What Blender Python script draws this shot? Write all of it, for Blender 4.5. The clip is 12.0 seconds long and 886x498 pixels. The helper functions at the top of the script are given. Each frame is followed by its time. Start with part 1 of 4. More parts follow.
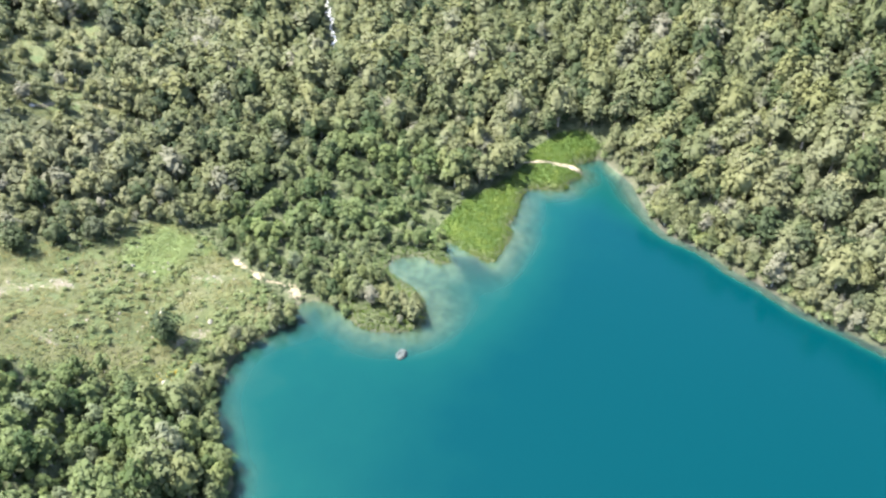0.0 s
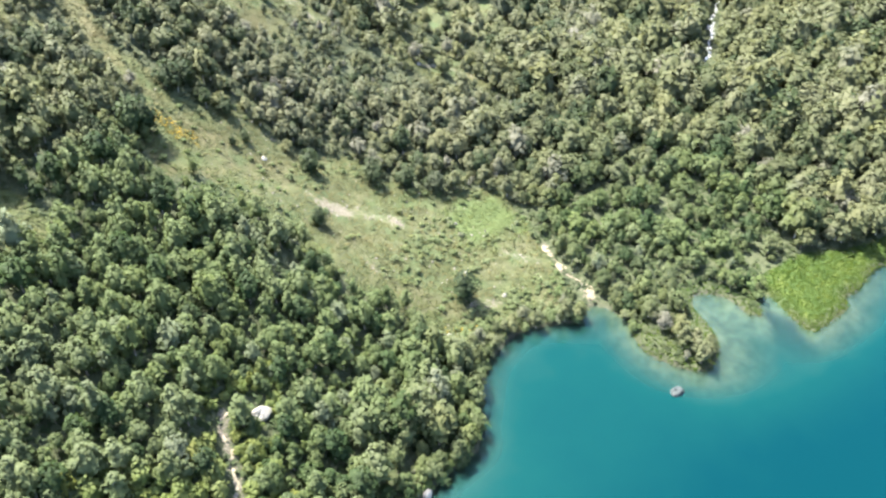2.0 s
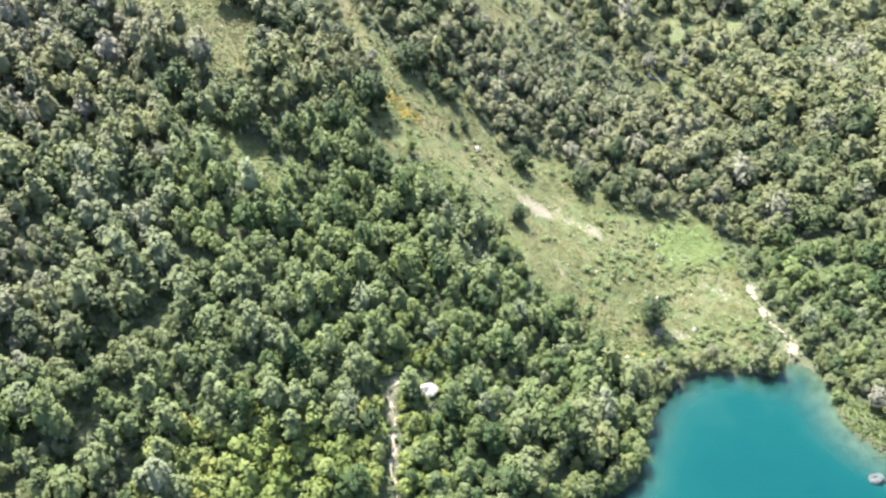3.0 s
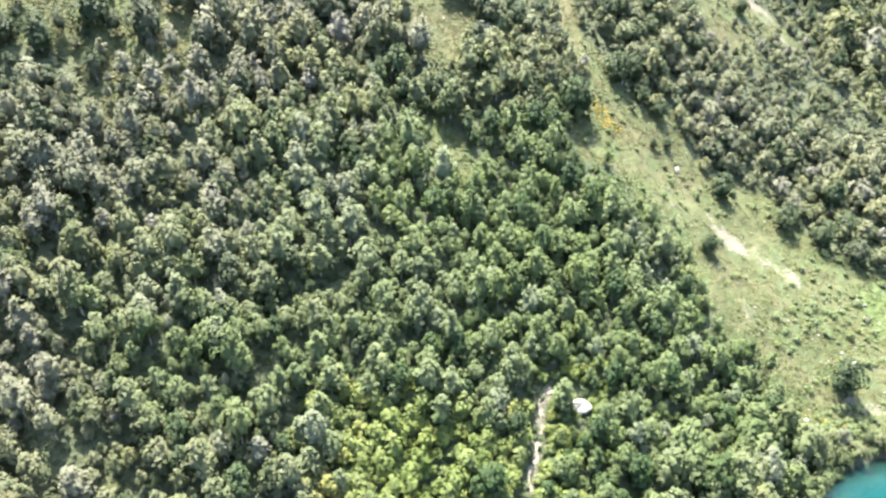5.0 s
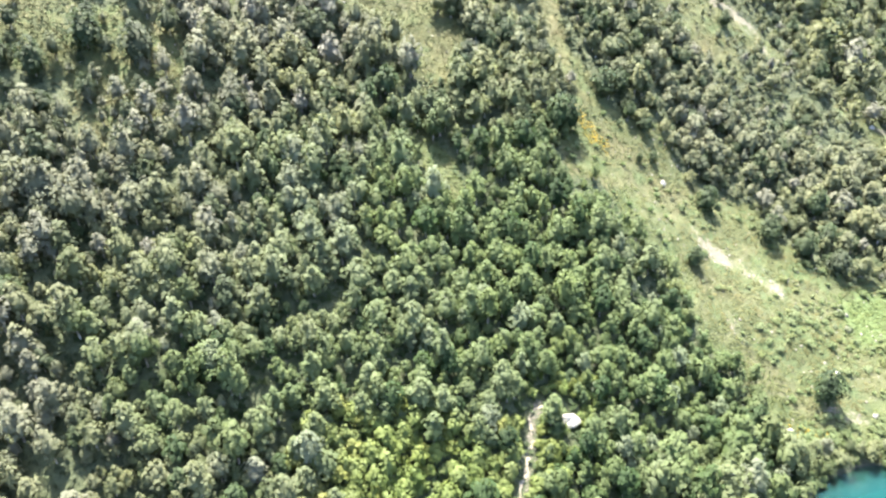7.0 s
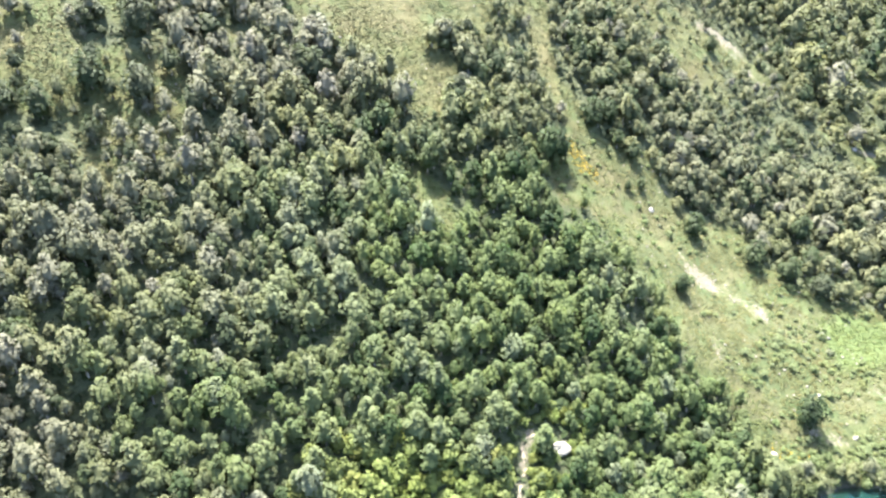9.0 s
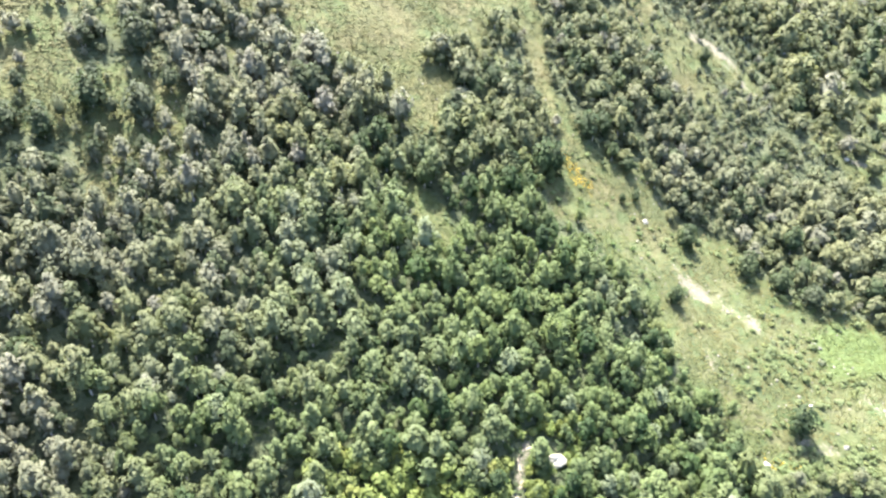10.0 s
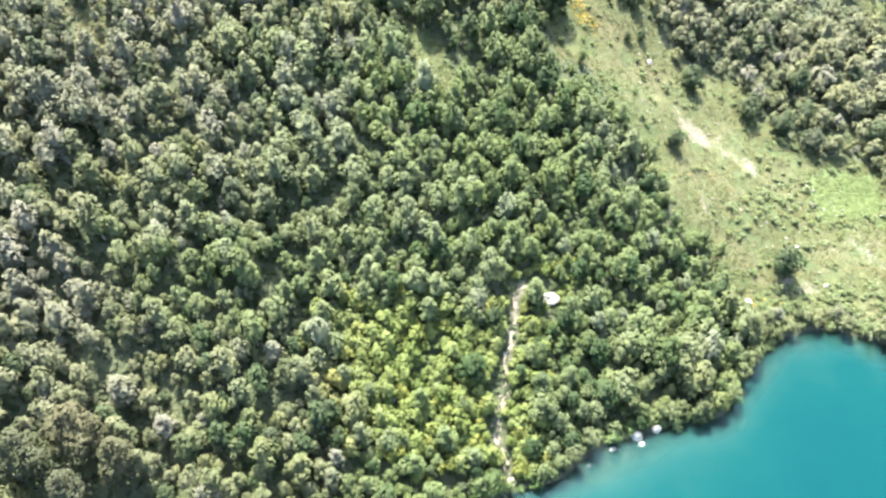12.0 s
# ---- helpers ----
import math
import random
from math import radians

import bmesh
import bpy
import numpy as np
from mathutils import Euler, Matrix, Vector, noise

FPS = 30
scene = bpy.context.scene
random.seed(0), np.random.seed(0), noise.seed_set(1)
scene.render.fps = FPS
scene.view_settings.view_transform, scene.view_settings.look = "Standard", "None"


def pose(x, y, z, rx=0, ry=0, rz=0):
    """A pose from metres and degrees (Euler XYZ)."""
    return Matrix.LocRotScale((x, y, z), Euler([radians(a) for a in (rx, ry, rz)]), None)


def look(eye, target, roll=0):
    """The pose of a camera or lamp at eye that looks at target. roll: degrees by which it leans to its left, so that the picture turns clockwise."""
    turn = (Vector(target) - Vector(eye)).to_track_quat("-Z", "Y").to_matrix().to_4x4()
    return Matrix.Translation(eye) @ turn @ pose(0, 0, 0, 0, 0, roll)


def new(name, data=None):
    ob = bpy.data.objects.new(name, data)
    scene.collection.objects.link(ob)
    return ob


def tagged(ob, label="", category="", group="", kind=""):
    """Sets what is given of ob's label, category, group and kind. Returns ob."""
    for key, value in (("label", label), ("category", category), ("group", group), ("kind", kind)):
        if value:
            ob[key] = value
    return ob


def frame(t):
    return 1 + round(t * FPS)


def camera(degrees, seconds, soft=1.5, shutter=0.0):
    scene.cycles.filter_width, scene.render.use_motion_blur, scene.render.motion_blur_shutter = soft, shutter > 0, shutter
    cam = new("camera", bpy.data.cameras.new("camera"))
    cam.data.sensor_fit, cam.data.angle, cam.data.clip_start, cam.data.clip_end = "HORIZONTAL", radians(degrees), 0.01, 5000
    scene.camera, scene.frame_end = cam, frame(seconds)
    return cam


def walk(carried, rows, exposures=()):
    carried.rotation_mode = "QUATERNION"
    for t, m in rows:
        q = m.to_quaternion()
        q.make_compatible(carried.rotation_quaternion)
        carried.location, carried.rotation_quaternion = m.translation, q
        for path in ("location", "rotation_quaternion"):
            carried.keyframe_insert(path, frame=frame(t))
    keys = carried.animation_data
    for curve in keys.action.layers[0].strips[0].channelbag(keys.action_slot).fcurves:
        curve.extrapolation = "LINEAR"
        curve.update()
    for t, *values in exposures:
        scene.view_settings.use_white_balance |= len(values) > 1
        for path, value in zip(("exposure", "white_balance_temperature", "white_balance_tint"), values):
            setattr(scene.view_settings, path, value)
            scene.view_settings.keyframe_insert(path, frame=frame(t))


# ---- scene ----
cam = camera(63.9, 12.0, soft=2.5)

# seconds, height over the lake, heading, tilt in degrees: a hover with a pan to the left, a climb, a tilt downwards
PATH = [(0.0, 90.0, -65.91, -35.50), (0.5, 90.0, -63.98, -35.50), (0.9, 90.0, -57.40, -35.49), (1.1, 90.0, -53.54, -35.46), (1.5, 90.0, -45.87, -35.43),
        (2.0, 90.0, -36.08, -35.37), (2.5, 90.0, -26.24, -35.33), (3.0, 90.0, -17.15, -35.30), (3.3, 90.0, -11.40, -35.29), (3.5, 90.0, -7.43, -35.27),
        (3.7, 90.0, -3.61, -35.22), (3.9, 90.0, -0.80, -35.18), (4.1, 90.0, 0.22, -35.15), (4.5, 90.0, 0.35, -35.13), (5.3, 90.0, 0.11, -35.13),
        (5.5, 90.05, 0.00, -35.15), (6.0, 90.62, -0.21, -35.22), (6.5, 91.97, -0.48, -35.21), (7.0, 93.52, -0.66, -35.18), (7.5, 95.15, -0.80, -35.18),
        (8.2, 97.45, -1.00, -35.20), (9.0, 100.07, -1.21, -35.22), (9.5, 101.6, -1.37, -35.23), (10.0, 103.1, -1.50, -35.23), (10.5, 104.6, -1.66, -35.23),
        (11.0, 106.0, -1.70, -35.20), (11.2, 106.1, -1.62, -35.25), (11.3, 106.0, -1.58, -35.50), (11.4, 105.9, -1.56, -36.75), (11.5, 105.8, -1.55, -38.60),
        (11.7, 105.7, -1.53, -42.78), (11.9, 105.6, -1.53, -46.97), (12.0, 105.5, -1.55, -48.55)]
walk(cam, [(t, pose(0, 0, z, 90 + tilt, 0, heading)) for t, z, heading, tilt in PATH],
     exposures=[(0.0, 3.28), (1.0, 3.28), (3.0, 3.42), (5.5, 3.73), (12.0, 3.73)])

# ---- light ----
SUN_AZIMUTH, SUN_HEIGHT = radians(-14), radians(63)
world = bpy.data.worlds.new("sky")
scene.world = world
world.use_nodes = True
sky = world.node_tree.nodes.new("ShaderNodeTexSky")
sky.sky_type, sky.sun_disc, sky.sun_elevation, sky.sun_rotation, sky.altitude = "NISHITA", False, SUN_HEIGHT, SUN_AZIMUTH, 1200
sky.air_density, sky.dust_density = 0.8, 5.0
world.node_tree.nodes["Background"].inputs["Strength"].default_value = 0.105
world.node_tree.links.new(sky.outputs[0], world.node_tree.nodes["Background"].inputs["Color"])
sun = new("sun", bpy.data.lights.new("sun", "SUN"))
sun.data.energy, sun.data.angle, sun.data.color = 2.8, radians(0.6), (1.0, 0.95, 0.86)
to_sun = Vector((math.sin(SUN_AZIMUTH) * math.cos(SUN_HEIGHT), math.cos(SUN_AZIMUTH) * math.cos(SUN_HEIGHT), math.sin(SUN_HEIGHT)))
sun.matrix_world = look(to_sun * 300, (0, 0, 0))


# ---- materials ----
class Nodes:
    """A short hand for building one material."""

    def __init__(self, name):
        self.mat = bpy.data.materials.new(name)
        self.mat.use_nodes = True
        self.tree = self.mat.node_tree
        self.tree.nodes.clear()

    def add(self, kind, **inputs):
        n = self.tree.nodes.new("ShaderNode" + kind)
        for key, value in inputs.items():
            self.put(n.inputs[key.replace("_", " ")], value)
        return n

    def put(self, socket, value):
        if isinstance(value, bpy.types.NodeSocket):
            self.tree.links.new(value, socket)
        else:
            socket.default_value = (*value, 1.0) if isinstance(value, tuple) and len(value) == 3 and socket.type == "RGBA" else value

    def place(self):
        return self.add("NewGeometry").outputs["Position"]

    def noise(self, scale, detail=3.0, rough=0.55, at=None):
        n = self.add("TexNoise", Scale=scale, Detail=detail, Roughness=rough, Vector=at or self.place())
        return n.outputs["Fac"]

    def ramp(self, fac, *stops):
        n = self.add("ValToRGB", Fac=fac)
        e = n.color_ramp.elements
        while len(e) < len(stops):
            e.new(0.5)
        for k, (at, colour) in enumerate(stops):
            e[k].position = at
            e[k].color = (*colour, 1.0) if isinstance(colour, tuple) else (colour, colour, colour, 1.0)
        return n.outputs["Color"]

    def mix(self, fac, a, b, kind="MIX"):
        n = self.tree.nodes.new("ShaderNodeMix")
        n.data_type, n.blend_type = "RGBA", kind
        for socket, value in ((n.inputs[0], fac), (n.inputs[6], a), (n.inputs[7], b)):
            self.put(socket, value)
        return n.outputs[2]

    def math(self, op, a, b=0.0):
        n = self.tree.nodes.new("ShaderNodeMath")
        n.operation, n.use_clamp = op, False
        self.put(n.inputs[0], a), self.put(n.inputs[1], b)
        return n.outputs[0]

    def attribute(self, name):
        n = self.add("Attribute")
        n.attribute_name = name
        return n.outputs["Fac"]

    def bump(self, fac, strength, distance):
        return self.add("Bump", Height=fac, Strength=strength, Distance=distance).outputs["Normal"]

    def done(self, shader):
        out = self.add("OutputMaterial", Surface=shader)
        return self.mat


def leaf_material(name, dark, mid, light, yellow, silver):
    """Foliage: its colour changes from plant to plant, from leaf to leaf and over larger stands."""
    dark, mid, light, yellow, silver = [(r * 0.81, g * 0.73, b * 0.73) for r, g, b in (dark, mid, light, yellow, silver)]
    m = Nodes(name)
    plant = m.math("FRACT", m.math("ADD", m.attribute("plant"), m.add("ObjectInfo").outputs["Random"]))
    colour = m.ramp(plant, (0.0, silver), (0.14, mid), (0.34, light), (0.52, mid), (0.66, yellow), (0.80, mid), (1.0, dark))
    leaf = m.add("NewGeometry").outputs["Random Per Island"]
    clump = m.noise(0.55, 2.0)
    fine = m.noise(2.4, 3.0, 0.7)
    shade = m.math("ADD", m.math("ADD", m.math("MULTIPLY", leaf, 0.25), m.math("MULTIPLY", clump, 0.5)), m.math("MULTIPLY", fine, 0.6))
    colour = m.mix(1.0, colour, m.ramp(shade, (0.40, 0.80), (0.86, 1.0)), "MULTIPLY")
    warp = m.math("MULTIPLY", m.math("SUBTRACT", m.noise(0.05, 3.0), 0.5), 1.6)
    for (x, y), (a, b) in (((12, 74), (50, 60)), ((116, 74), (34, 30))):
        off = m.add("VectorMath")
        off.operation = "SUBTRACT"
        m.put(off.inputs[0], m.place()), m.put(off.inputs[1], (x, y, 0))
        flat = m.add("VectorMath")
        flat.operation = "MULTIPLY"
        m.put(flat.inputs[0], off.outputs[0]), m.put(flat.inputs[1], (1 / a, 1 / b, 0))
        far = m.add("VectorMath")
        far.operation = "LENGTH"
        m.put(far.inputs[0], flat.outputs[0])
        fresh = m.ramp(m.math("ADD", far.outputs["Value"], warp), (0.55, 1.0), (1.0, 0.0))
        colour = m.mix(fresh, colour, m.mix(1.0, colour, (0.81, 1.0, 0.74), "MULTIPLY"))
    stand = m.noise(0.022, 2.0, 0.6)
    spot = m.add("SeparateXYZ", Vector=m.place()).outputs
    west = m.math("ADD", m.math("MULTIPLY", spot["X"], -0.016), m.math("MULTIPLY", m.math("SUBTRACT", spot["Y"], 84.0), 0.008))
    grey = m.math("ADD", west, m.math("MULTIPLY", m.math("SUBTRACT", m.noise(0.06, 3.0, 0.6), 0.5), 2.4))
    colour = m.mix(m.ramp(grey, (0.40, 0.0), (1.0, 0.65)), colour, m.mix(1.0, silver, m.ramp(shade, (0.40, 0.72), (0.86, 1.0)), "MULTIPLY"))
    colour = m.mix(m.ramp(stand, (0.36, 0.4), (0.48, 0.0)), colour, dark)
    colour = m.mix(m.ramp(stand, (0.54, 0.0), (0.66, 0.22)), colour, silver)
    gloss = m.add("BsdfPrincipled", Base_Color=colour, Roughness=0.65, Normal=m.bump(fine, 0.25, 0.3))
    gloss.inputs["Specular IOR Level"].default_value = 0.2
    thin = m.add("BsdfTranslucent", Color=m.mix(0.1, colour, yellow))
    return m.done(join(m, 0.42, gloss, thin))


def join(m, fac, a, b):
    n = m.tree.nodes.new("ShaderNodeMixShader")
    m.put(n.inputs[0], fac)
    m.put(n.inputs[1], a.outputs[0])
    m.put(n.inputs[2], b.outputs[0])
    return n.outputs[0]


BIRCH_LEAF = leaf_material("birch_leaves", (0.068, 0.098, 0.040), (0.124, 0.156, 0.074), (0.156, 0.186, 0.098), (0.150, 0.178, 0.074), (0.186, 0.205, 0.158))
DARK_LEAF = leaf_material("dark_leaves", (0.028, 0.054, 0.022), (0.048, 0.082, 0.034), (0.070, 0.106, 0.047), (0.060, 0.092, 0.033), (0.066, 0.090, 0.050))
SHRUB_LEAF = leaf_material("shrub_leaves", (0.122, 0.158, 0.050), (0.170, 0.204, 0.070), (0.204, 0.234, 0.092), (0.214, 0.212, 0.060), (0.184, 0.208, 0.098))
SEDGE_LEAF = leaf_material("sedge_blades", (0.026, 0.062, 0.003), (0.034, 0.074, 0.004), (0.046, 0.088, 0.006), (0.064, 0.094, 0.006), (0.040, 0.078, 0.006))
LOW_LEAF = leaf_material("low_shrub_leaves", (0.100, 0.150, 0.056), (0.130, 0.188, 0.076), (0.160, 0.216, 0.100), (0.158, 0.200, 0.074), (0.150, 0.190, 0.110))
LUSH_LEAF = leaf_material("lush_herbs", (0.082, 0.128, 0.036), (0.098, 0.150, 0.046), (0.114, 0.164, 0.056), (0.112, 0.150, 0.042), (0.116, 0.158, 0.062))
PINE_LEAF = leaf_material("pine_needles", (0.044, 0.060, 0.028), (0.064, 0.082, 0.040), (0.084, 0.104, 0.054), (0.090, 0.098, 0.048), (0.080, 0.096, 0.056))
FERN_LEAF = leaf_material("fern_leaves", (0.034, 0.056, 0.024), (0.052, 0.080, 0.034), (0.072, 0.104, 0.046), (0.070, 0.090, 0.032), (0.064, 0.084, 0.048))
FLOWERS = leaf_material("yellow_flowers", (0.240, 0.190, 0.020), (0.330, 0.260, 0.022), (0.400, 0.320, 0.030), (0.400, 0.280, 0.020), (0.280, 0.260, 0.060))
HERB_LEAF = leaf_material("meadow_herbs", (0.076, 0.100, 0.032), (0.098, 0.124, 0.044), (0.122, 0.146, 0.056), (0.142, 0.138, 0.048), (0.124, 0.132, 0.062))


def bark_material():
    m = Nodes("birch_bark")
    colour = m.ramp(m.noise(3.0, 4.0), (0.35, (0.10, 0.09, 0.075)), (0.6, (0.34, 0.32, 0.28)))
    return m.done(m.add("BsdfPrincipled", Base_Color=colour, Roughness=0.85).outputs[0])


def rock_material(name, dark, light, lichen=0.5):
    m = Nodes(name)
    own = m.add("NewGeometry").outputs["Random Per Island"]
    grain = m.noise(2.2, 6.0, 0.65)
    colour = m.ramp(m.math("ADD", m.math("MULTIPLY", grain, 0.7), m.math("MULTIPLY", own, 0.3)), (0.3, dark), (0.62, light))
    colour = m.mix(m.ramp(m.noise(0.9, 3.0), (0.55, 0.0), (0.7, lichen)), colour, (0.20, 0.19, 0.11))
    return m.done(m.add("BsdfPrincipled", Base_Color=colour, Roughness=0.9, Normal=m.bump(grain, 0.5, 0.15)).outputs[0])


def ground_material():
    """Soil and low plants; the cover names what grows or lies at each spot: meadow, lush herbs, bare stones, marsh."""
    m = Nodes("mountain_ground")
    fine, mid, wide = m.noise(2.6, 5.0, 0.7), m.noise(0.55, 4.0, 0.6), m.noise(0.09, 3.0)
    soil = m.ramp(fine, (0.3, (0.026, 0.034, 0.014)), (0.7, (0.062, 0.074, 0.031)))
    grass = m.ramp(mid, (0.32, (0.028, 0.036, 0.010)), (0.50, (0.054, 0.061, 0.017)), (0.70, (0.088, 0.086, 0.031)))
    grass = m.mix(m.ramp(wide, (0.46, 0.0), (0.64, 0.6)), grass, (0.094, 0.078, 0.034))
    grass = m.mix(m.ramp(m.noise(0.16, 4.0, 0.65), (0.50, 0.0), (0.62, 0.7)), grass, (0.046, 0.070, 0.018))
    grass = m.mix(m.ramp(fine, (0.48, 0.0), (0.66, 0.6)), grass, (0.040, 0.052, 0.013))
    up = m.add("SeparateXYZ", Vector=m.place()).outputs["Z"]
    grass = m.mix(m.ramp(m.math("ADD", m.math("MULTIPLY", up, 0.02), m.math("MULTIPLY", m.math("SUBTRACT", wide, 0.5), 1.2)), (0.35, 1.0), (0.8, 0.0)), grass, m.mix(1.0, grass, (0.90, 1.0, 1.08), "MULTIPLY"))
    lush = m.ramp(fine, (0.3, (0.052, 0.080, 0.022)), (0.7, (0.078, 0.108, 0.034)))
    stone = m.ramp(fine, (0.35, (0.070, 0.062, 0.042)), (0.66, (0.158, 0.138, 0.108)))
    marsh = m.ramp(fine, (0.3, (0.018, 0.042, 0.002)), (0.7, (0.032, 0.060, 0.004)))
    marsh = m.mix(m.ramp(m.noise(0.22, 4.0, 0.7), (0.50, 0.0), (0.60, 0.8)), marsh, (0.062, 0.086, 0.010))
    edge = m.math("MULTIPLY", m.math("SUBTRACT", m.math("ADD", m.math("MULTIPLY", fine, 0.5), m.math("MULTIPLY", mid, 0.5)), 0.5), 2.2)

    def cover(name):
        return m.ramp(m.math("ADD", m.attribute(name), edge), (0.35, 0.0), (0.65, 1.0))
    colour = m.mix(cover("meadow"), soil, grass)
    colour = m.mix(cover("lush"), colour, lush)
    colour = m.mix(cover("marsh"), colour, marsh)
    broken = m.math("ADD", m.attribute("stones"), m.math("MULTIPLY", m.math("SUBTRACT", m.noise(1.3, 4.0, 0.75), 0.5), 3.0))
    colour = m.mix(m.ramp(broken, (0.45, 0.0), (0.75, 0.9)), colour, stone)
    colour = m.mix(m.math("MULTIPLY", m.attribute("bank"), 0.85), colour, m.ramp(fine, (0.35, (0.022, 0.022, 0.015)), (0.65, (0.056, 0.048, 0.034))))
    floor = m.ramp(m.noise(0.35, 4.0, 0.6), (0.35, (0.045, 0.052, 0.042)), (0.65, (0.125, 0.118, 0.088)))
    floor = m.mix(m.attribute("weed"), floor, (0.010, 0.014, 0.018))
    colour = m.mix(m.attribute("bed"), colour, floor)
    bumpy = m.bump(m.math("ADD", fine, mid), 0.8, 0.35)
    return m.done(m.add("BsdfPrincipled", Base_Color=colour, Roughness=0.95, Normal=bumpy).outputs[0])


def water_material():
    """Turquoise meltwater: fine silt hides the bed where it is deep."""
    m = Nodes("lake_water")
    depth = m.attribute("depth")
    drift = m.noise(0.03, 3.0)
    body = m.ramp(m.math("ADD", m.math("MULTIPLY", depth, 0.1), m.math("ADD", m.math("MULTIPLY", m.math("SUBTRACT", drift, 0.5), 0.55), m.math("MULTIPLY", m.math("SUBTRACT", m.noise(0.16, 5.0, 0.65), 0.5), 0.28))),
                  (0.05, (0.014, 0.044, 0.036)), (0.50, (0.0014, 0.0268, 0.0266)), (1.05, (0.00005, 0.0180, 0.0232)))
    silt = m.add("BsdfDiffuse", Color=body)
    clear = m.add("BsdfTransparent", Color=(0.78, 0.94, 0.89))
    hide = m.ramp(m.math("MULTIPLY", depth, 0.25), (0.0, 0.02), (0.3, 0.36), (1.0, 1.0))
    under = m.tree.nodes.new("ShaderNodeMixShader")
    m.put(under.inputs[0], hide), m.put(under.inputs[1], clear.outputs[0]), m.put(under.inputs[2], silt.outputs[0])
    wave = m.bump(m.noise(1.6, 4.0, 0.6), 0.12, 0.2)
    sheen = m.add("BsdfGlossy", Color=(0.28, 0.54, 0.60), Roughness=0.08, Normal=wave)
    return m.done(join(m, m.add("Fresnel", IOR=1.33, Normal=wave).outputs[0], under, sheen))


def foam_material():
    m = Nodes("white_water")
    colour = m.ramp(m.noise(1.5, 5.0, 0.7), (0.35, (0.20, 0.21, 0.21)), (0.62, (0.58, 0.60, 0.60)))
    return m.done(m.add("BsdfPrincipled", Base_Color=colour, Roughness=0.5).outputs[0])


BARK, GROUND, WATER, FOAM = bark_material(), ground_material(), water_material(), foam_material()
PALE_ROCK = rock_material("pale_granite", (0.15, 0.14, 0.115), (0.31, 0.295, 0.26))
SCREE_ROCK = rock_material("scree_stones", (0.085, 0.078, 0.06), (0.19, 0.175, 0.145))
WET_ROCK = rock_material("wet_rock", (0.012, 0.018, 0.019), (0.042, 0.052, 0.052), 0.05)
SAND = rock_material("pale_sand_and_gravel", (0.12, 0.10, 0.066), (0.27, 0.23, 0.165))
GREY_ROCK = rock_material("grey_rock", (0.055, 0.058, 0.05), (0.15, 0.145, 0.125))


# ---- the lay of the land ----
NORTH_SHORE = [(-60, -40), (-40, -5), (-20, 22), (0, 37), (11, 43), (19, 45), (26, 50), (33, 52), (40, 54), (47, 55), (50, 59), (54, 63),
               (58, 67), (62, 69.5), (67, 71.3), (71, 71.7), (76, 70), (80, 68.2), (83, 68), (86, 69.5), (88.5, 67), (88.6, 63),
               (87.5, 60), (86, 57.5), (85.3, 54.5), (86, 50.4), (88, 46.7), (90.6, 45), (94, 45.4), (98.6, 48.6), (101.2, 53.4), (103.5, 58.5), (107.2, 59.2),
               (110.3, 55), (109.4, 50.4), (111, 47.6)]
EAST_SHORE = [(112.4, 48.6), (116.4, 52.0), (117.6, 50.4), (115.4, 44.5), (114.4, 40.0), (119.0, 39.2), (126.6, 39.4), (129.6, 41.4), (133, 41.0), (138, 41.8), (144, 42.6), (147, 41.4),
              (150, 34.3), (154.2, 34.1), (157.8, 32.2), (161.6, 33), (163.6, 35.2), (166, 33), (169.6, 29.4), (166.5, 26.6), (161.5, 21), (154, 16.5), (147, 12.6), (141, 7.6), (138.2, 0),
              (133, -7), (129.6, -13.5), (125, -20.6), (122, -28.7), (118.9, -36), (112, -60), (95, -95), (55, -115), (0, -110), (-45, -85)]


def smooth_loop(points, per=4):
    """A closed curve through the points."""
    p = np.array(points, float)
    a, b, c, d = np.roll(p, 1, 0), p, np.roll(p, -1, 0), np.roll(p, -2, 0)
    out = []
    for u in np.arange(per) / per:
        out.append(0.5 * (2 * b + (c - a) * u + (2 * a - 5 * b + 4 * c - d) * u * u + (3 * b - a - 3 * c + d) * u ** 3))
    return np.stack(out, 1).reshape(-1, 2)


SHORE = smooth_loop(NORTH_SHORE + EAST_SHORE)


def ring_distance(ring, x, y):
    """Metres from a closed line: positive outside, negative inside."""
    p = np.stack([np.ravel(x), np.ravel(y)], 1).astype(float)
    a = np.array(ring, float)
    b = np.roll(a, -1, 0)
    ab = b - a
    rise = np.where(np.abs(ab[:, 1]) > 1e-9, ab[:, 1], 1e-9)
    out = np.empty(len(p))
    for first in range(0, len(p), 4000):
        q = p[first:first + 4000]
        dx, dy = q[:, :1] - a[:, 0], q[:, 1:] - a[:, 1]
        u = np.clip((dx * ab[:, 0] + dy * ab[:, 1]) / ((ab ** 2).sum(1) + 1e-9), 0, 1)
        near = np.sqrt(((dx - u * ab[:, 0]) ** 2 + (dy - u * ab[:, 1]) ** 2).min(1))
        cross = ((a[:, 1] > q[:, 1:]) != (b[:, 1] > q[:, 1:])) & (dx < dy * ab[:, 0] / rise)
        out[first:first + 4000] = np.where(cross.sum(1) % 2 == 1, -near, near)
    return out.reshape(np.shape(x))


def shore_distance(x, y):
    """Metres from the shore line: positive on land, negative on the lake."""
    return ring_distance(SHORE, x, y)


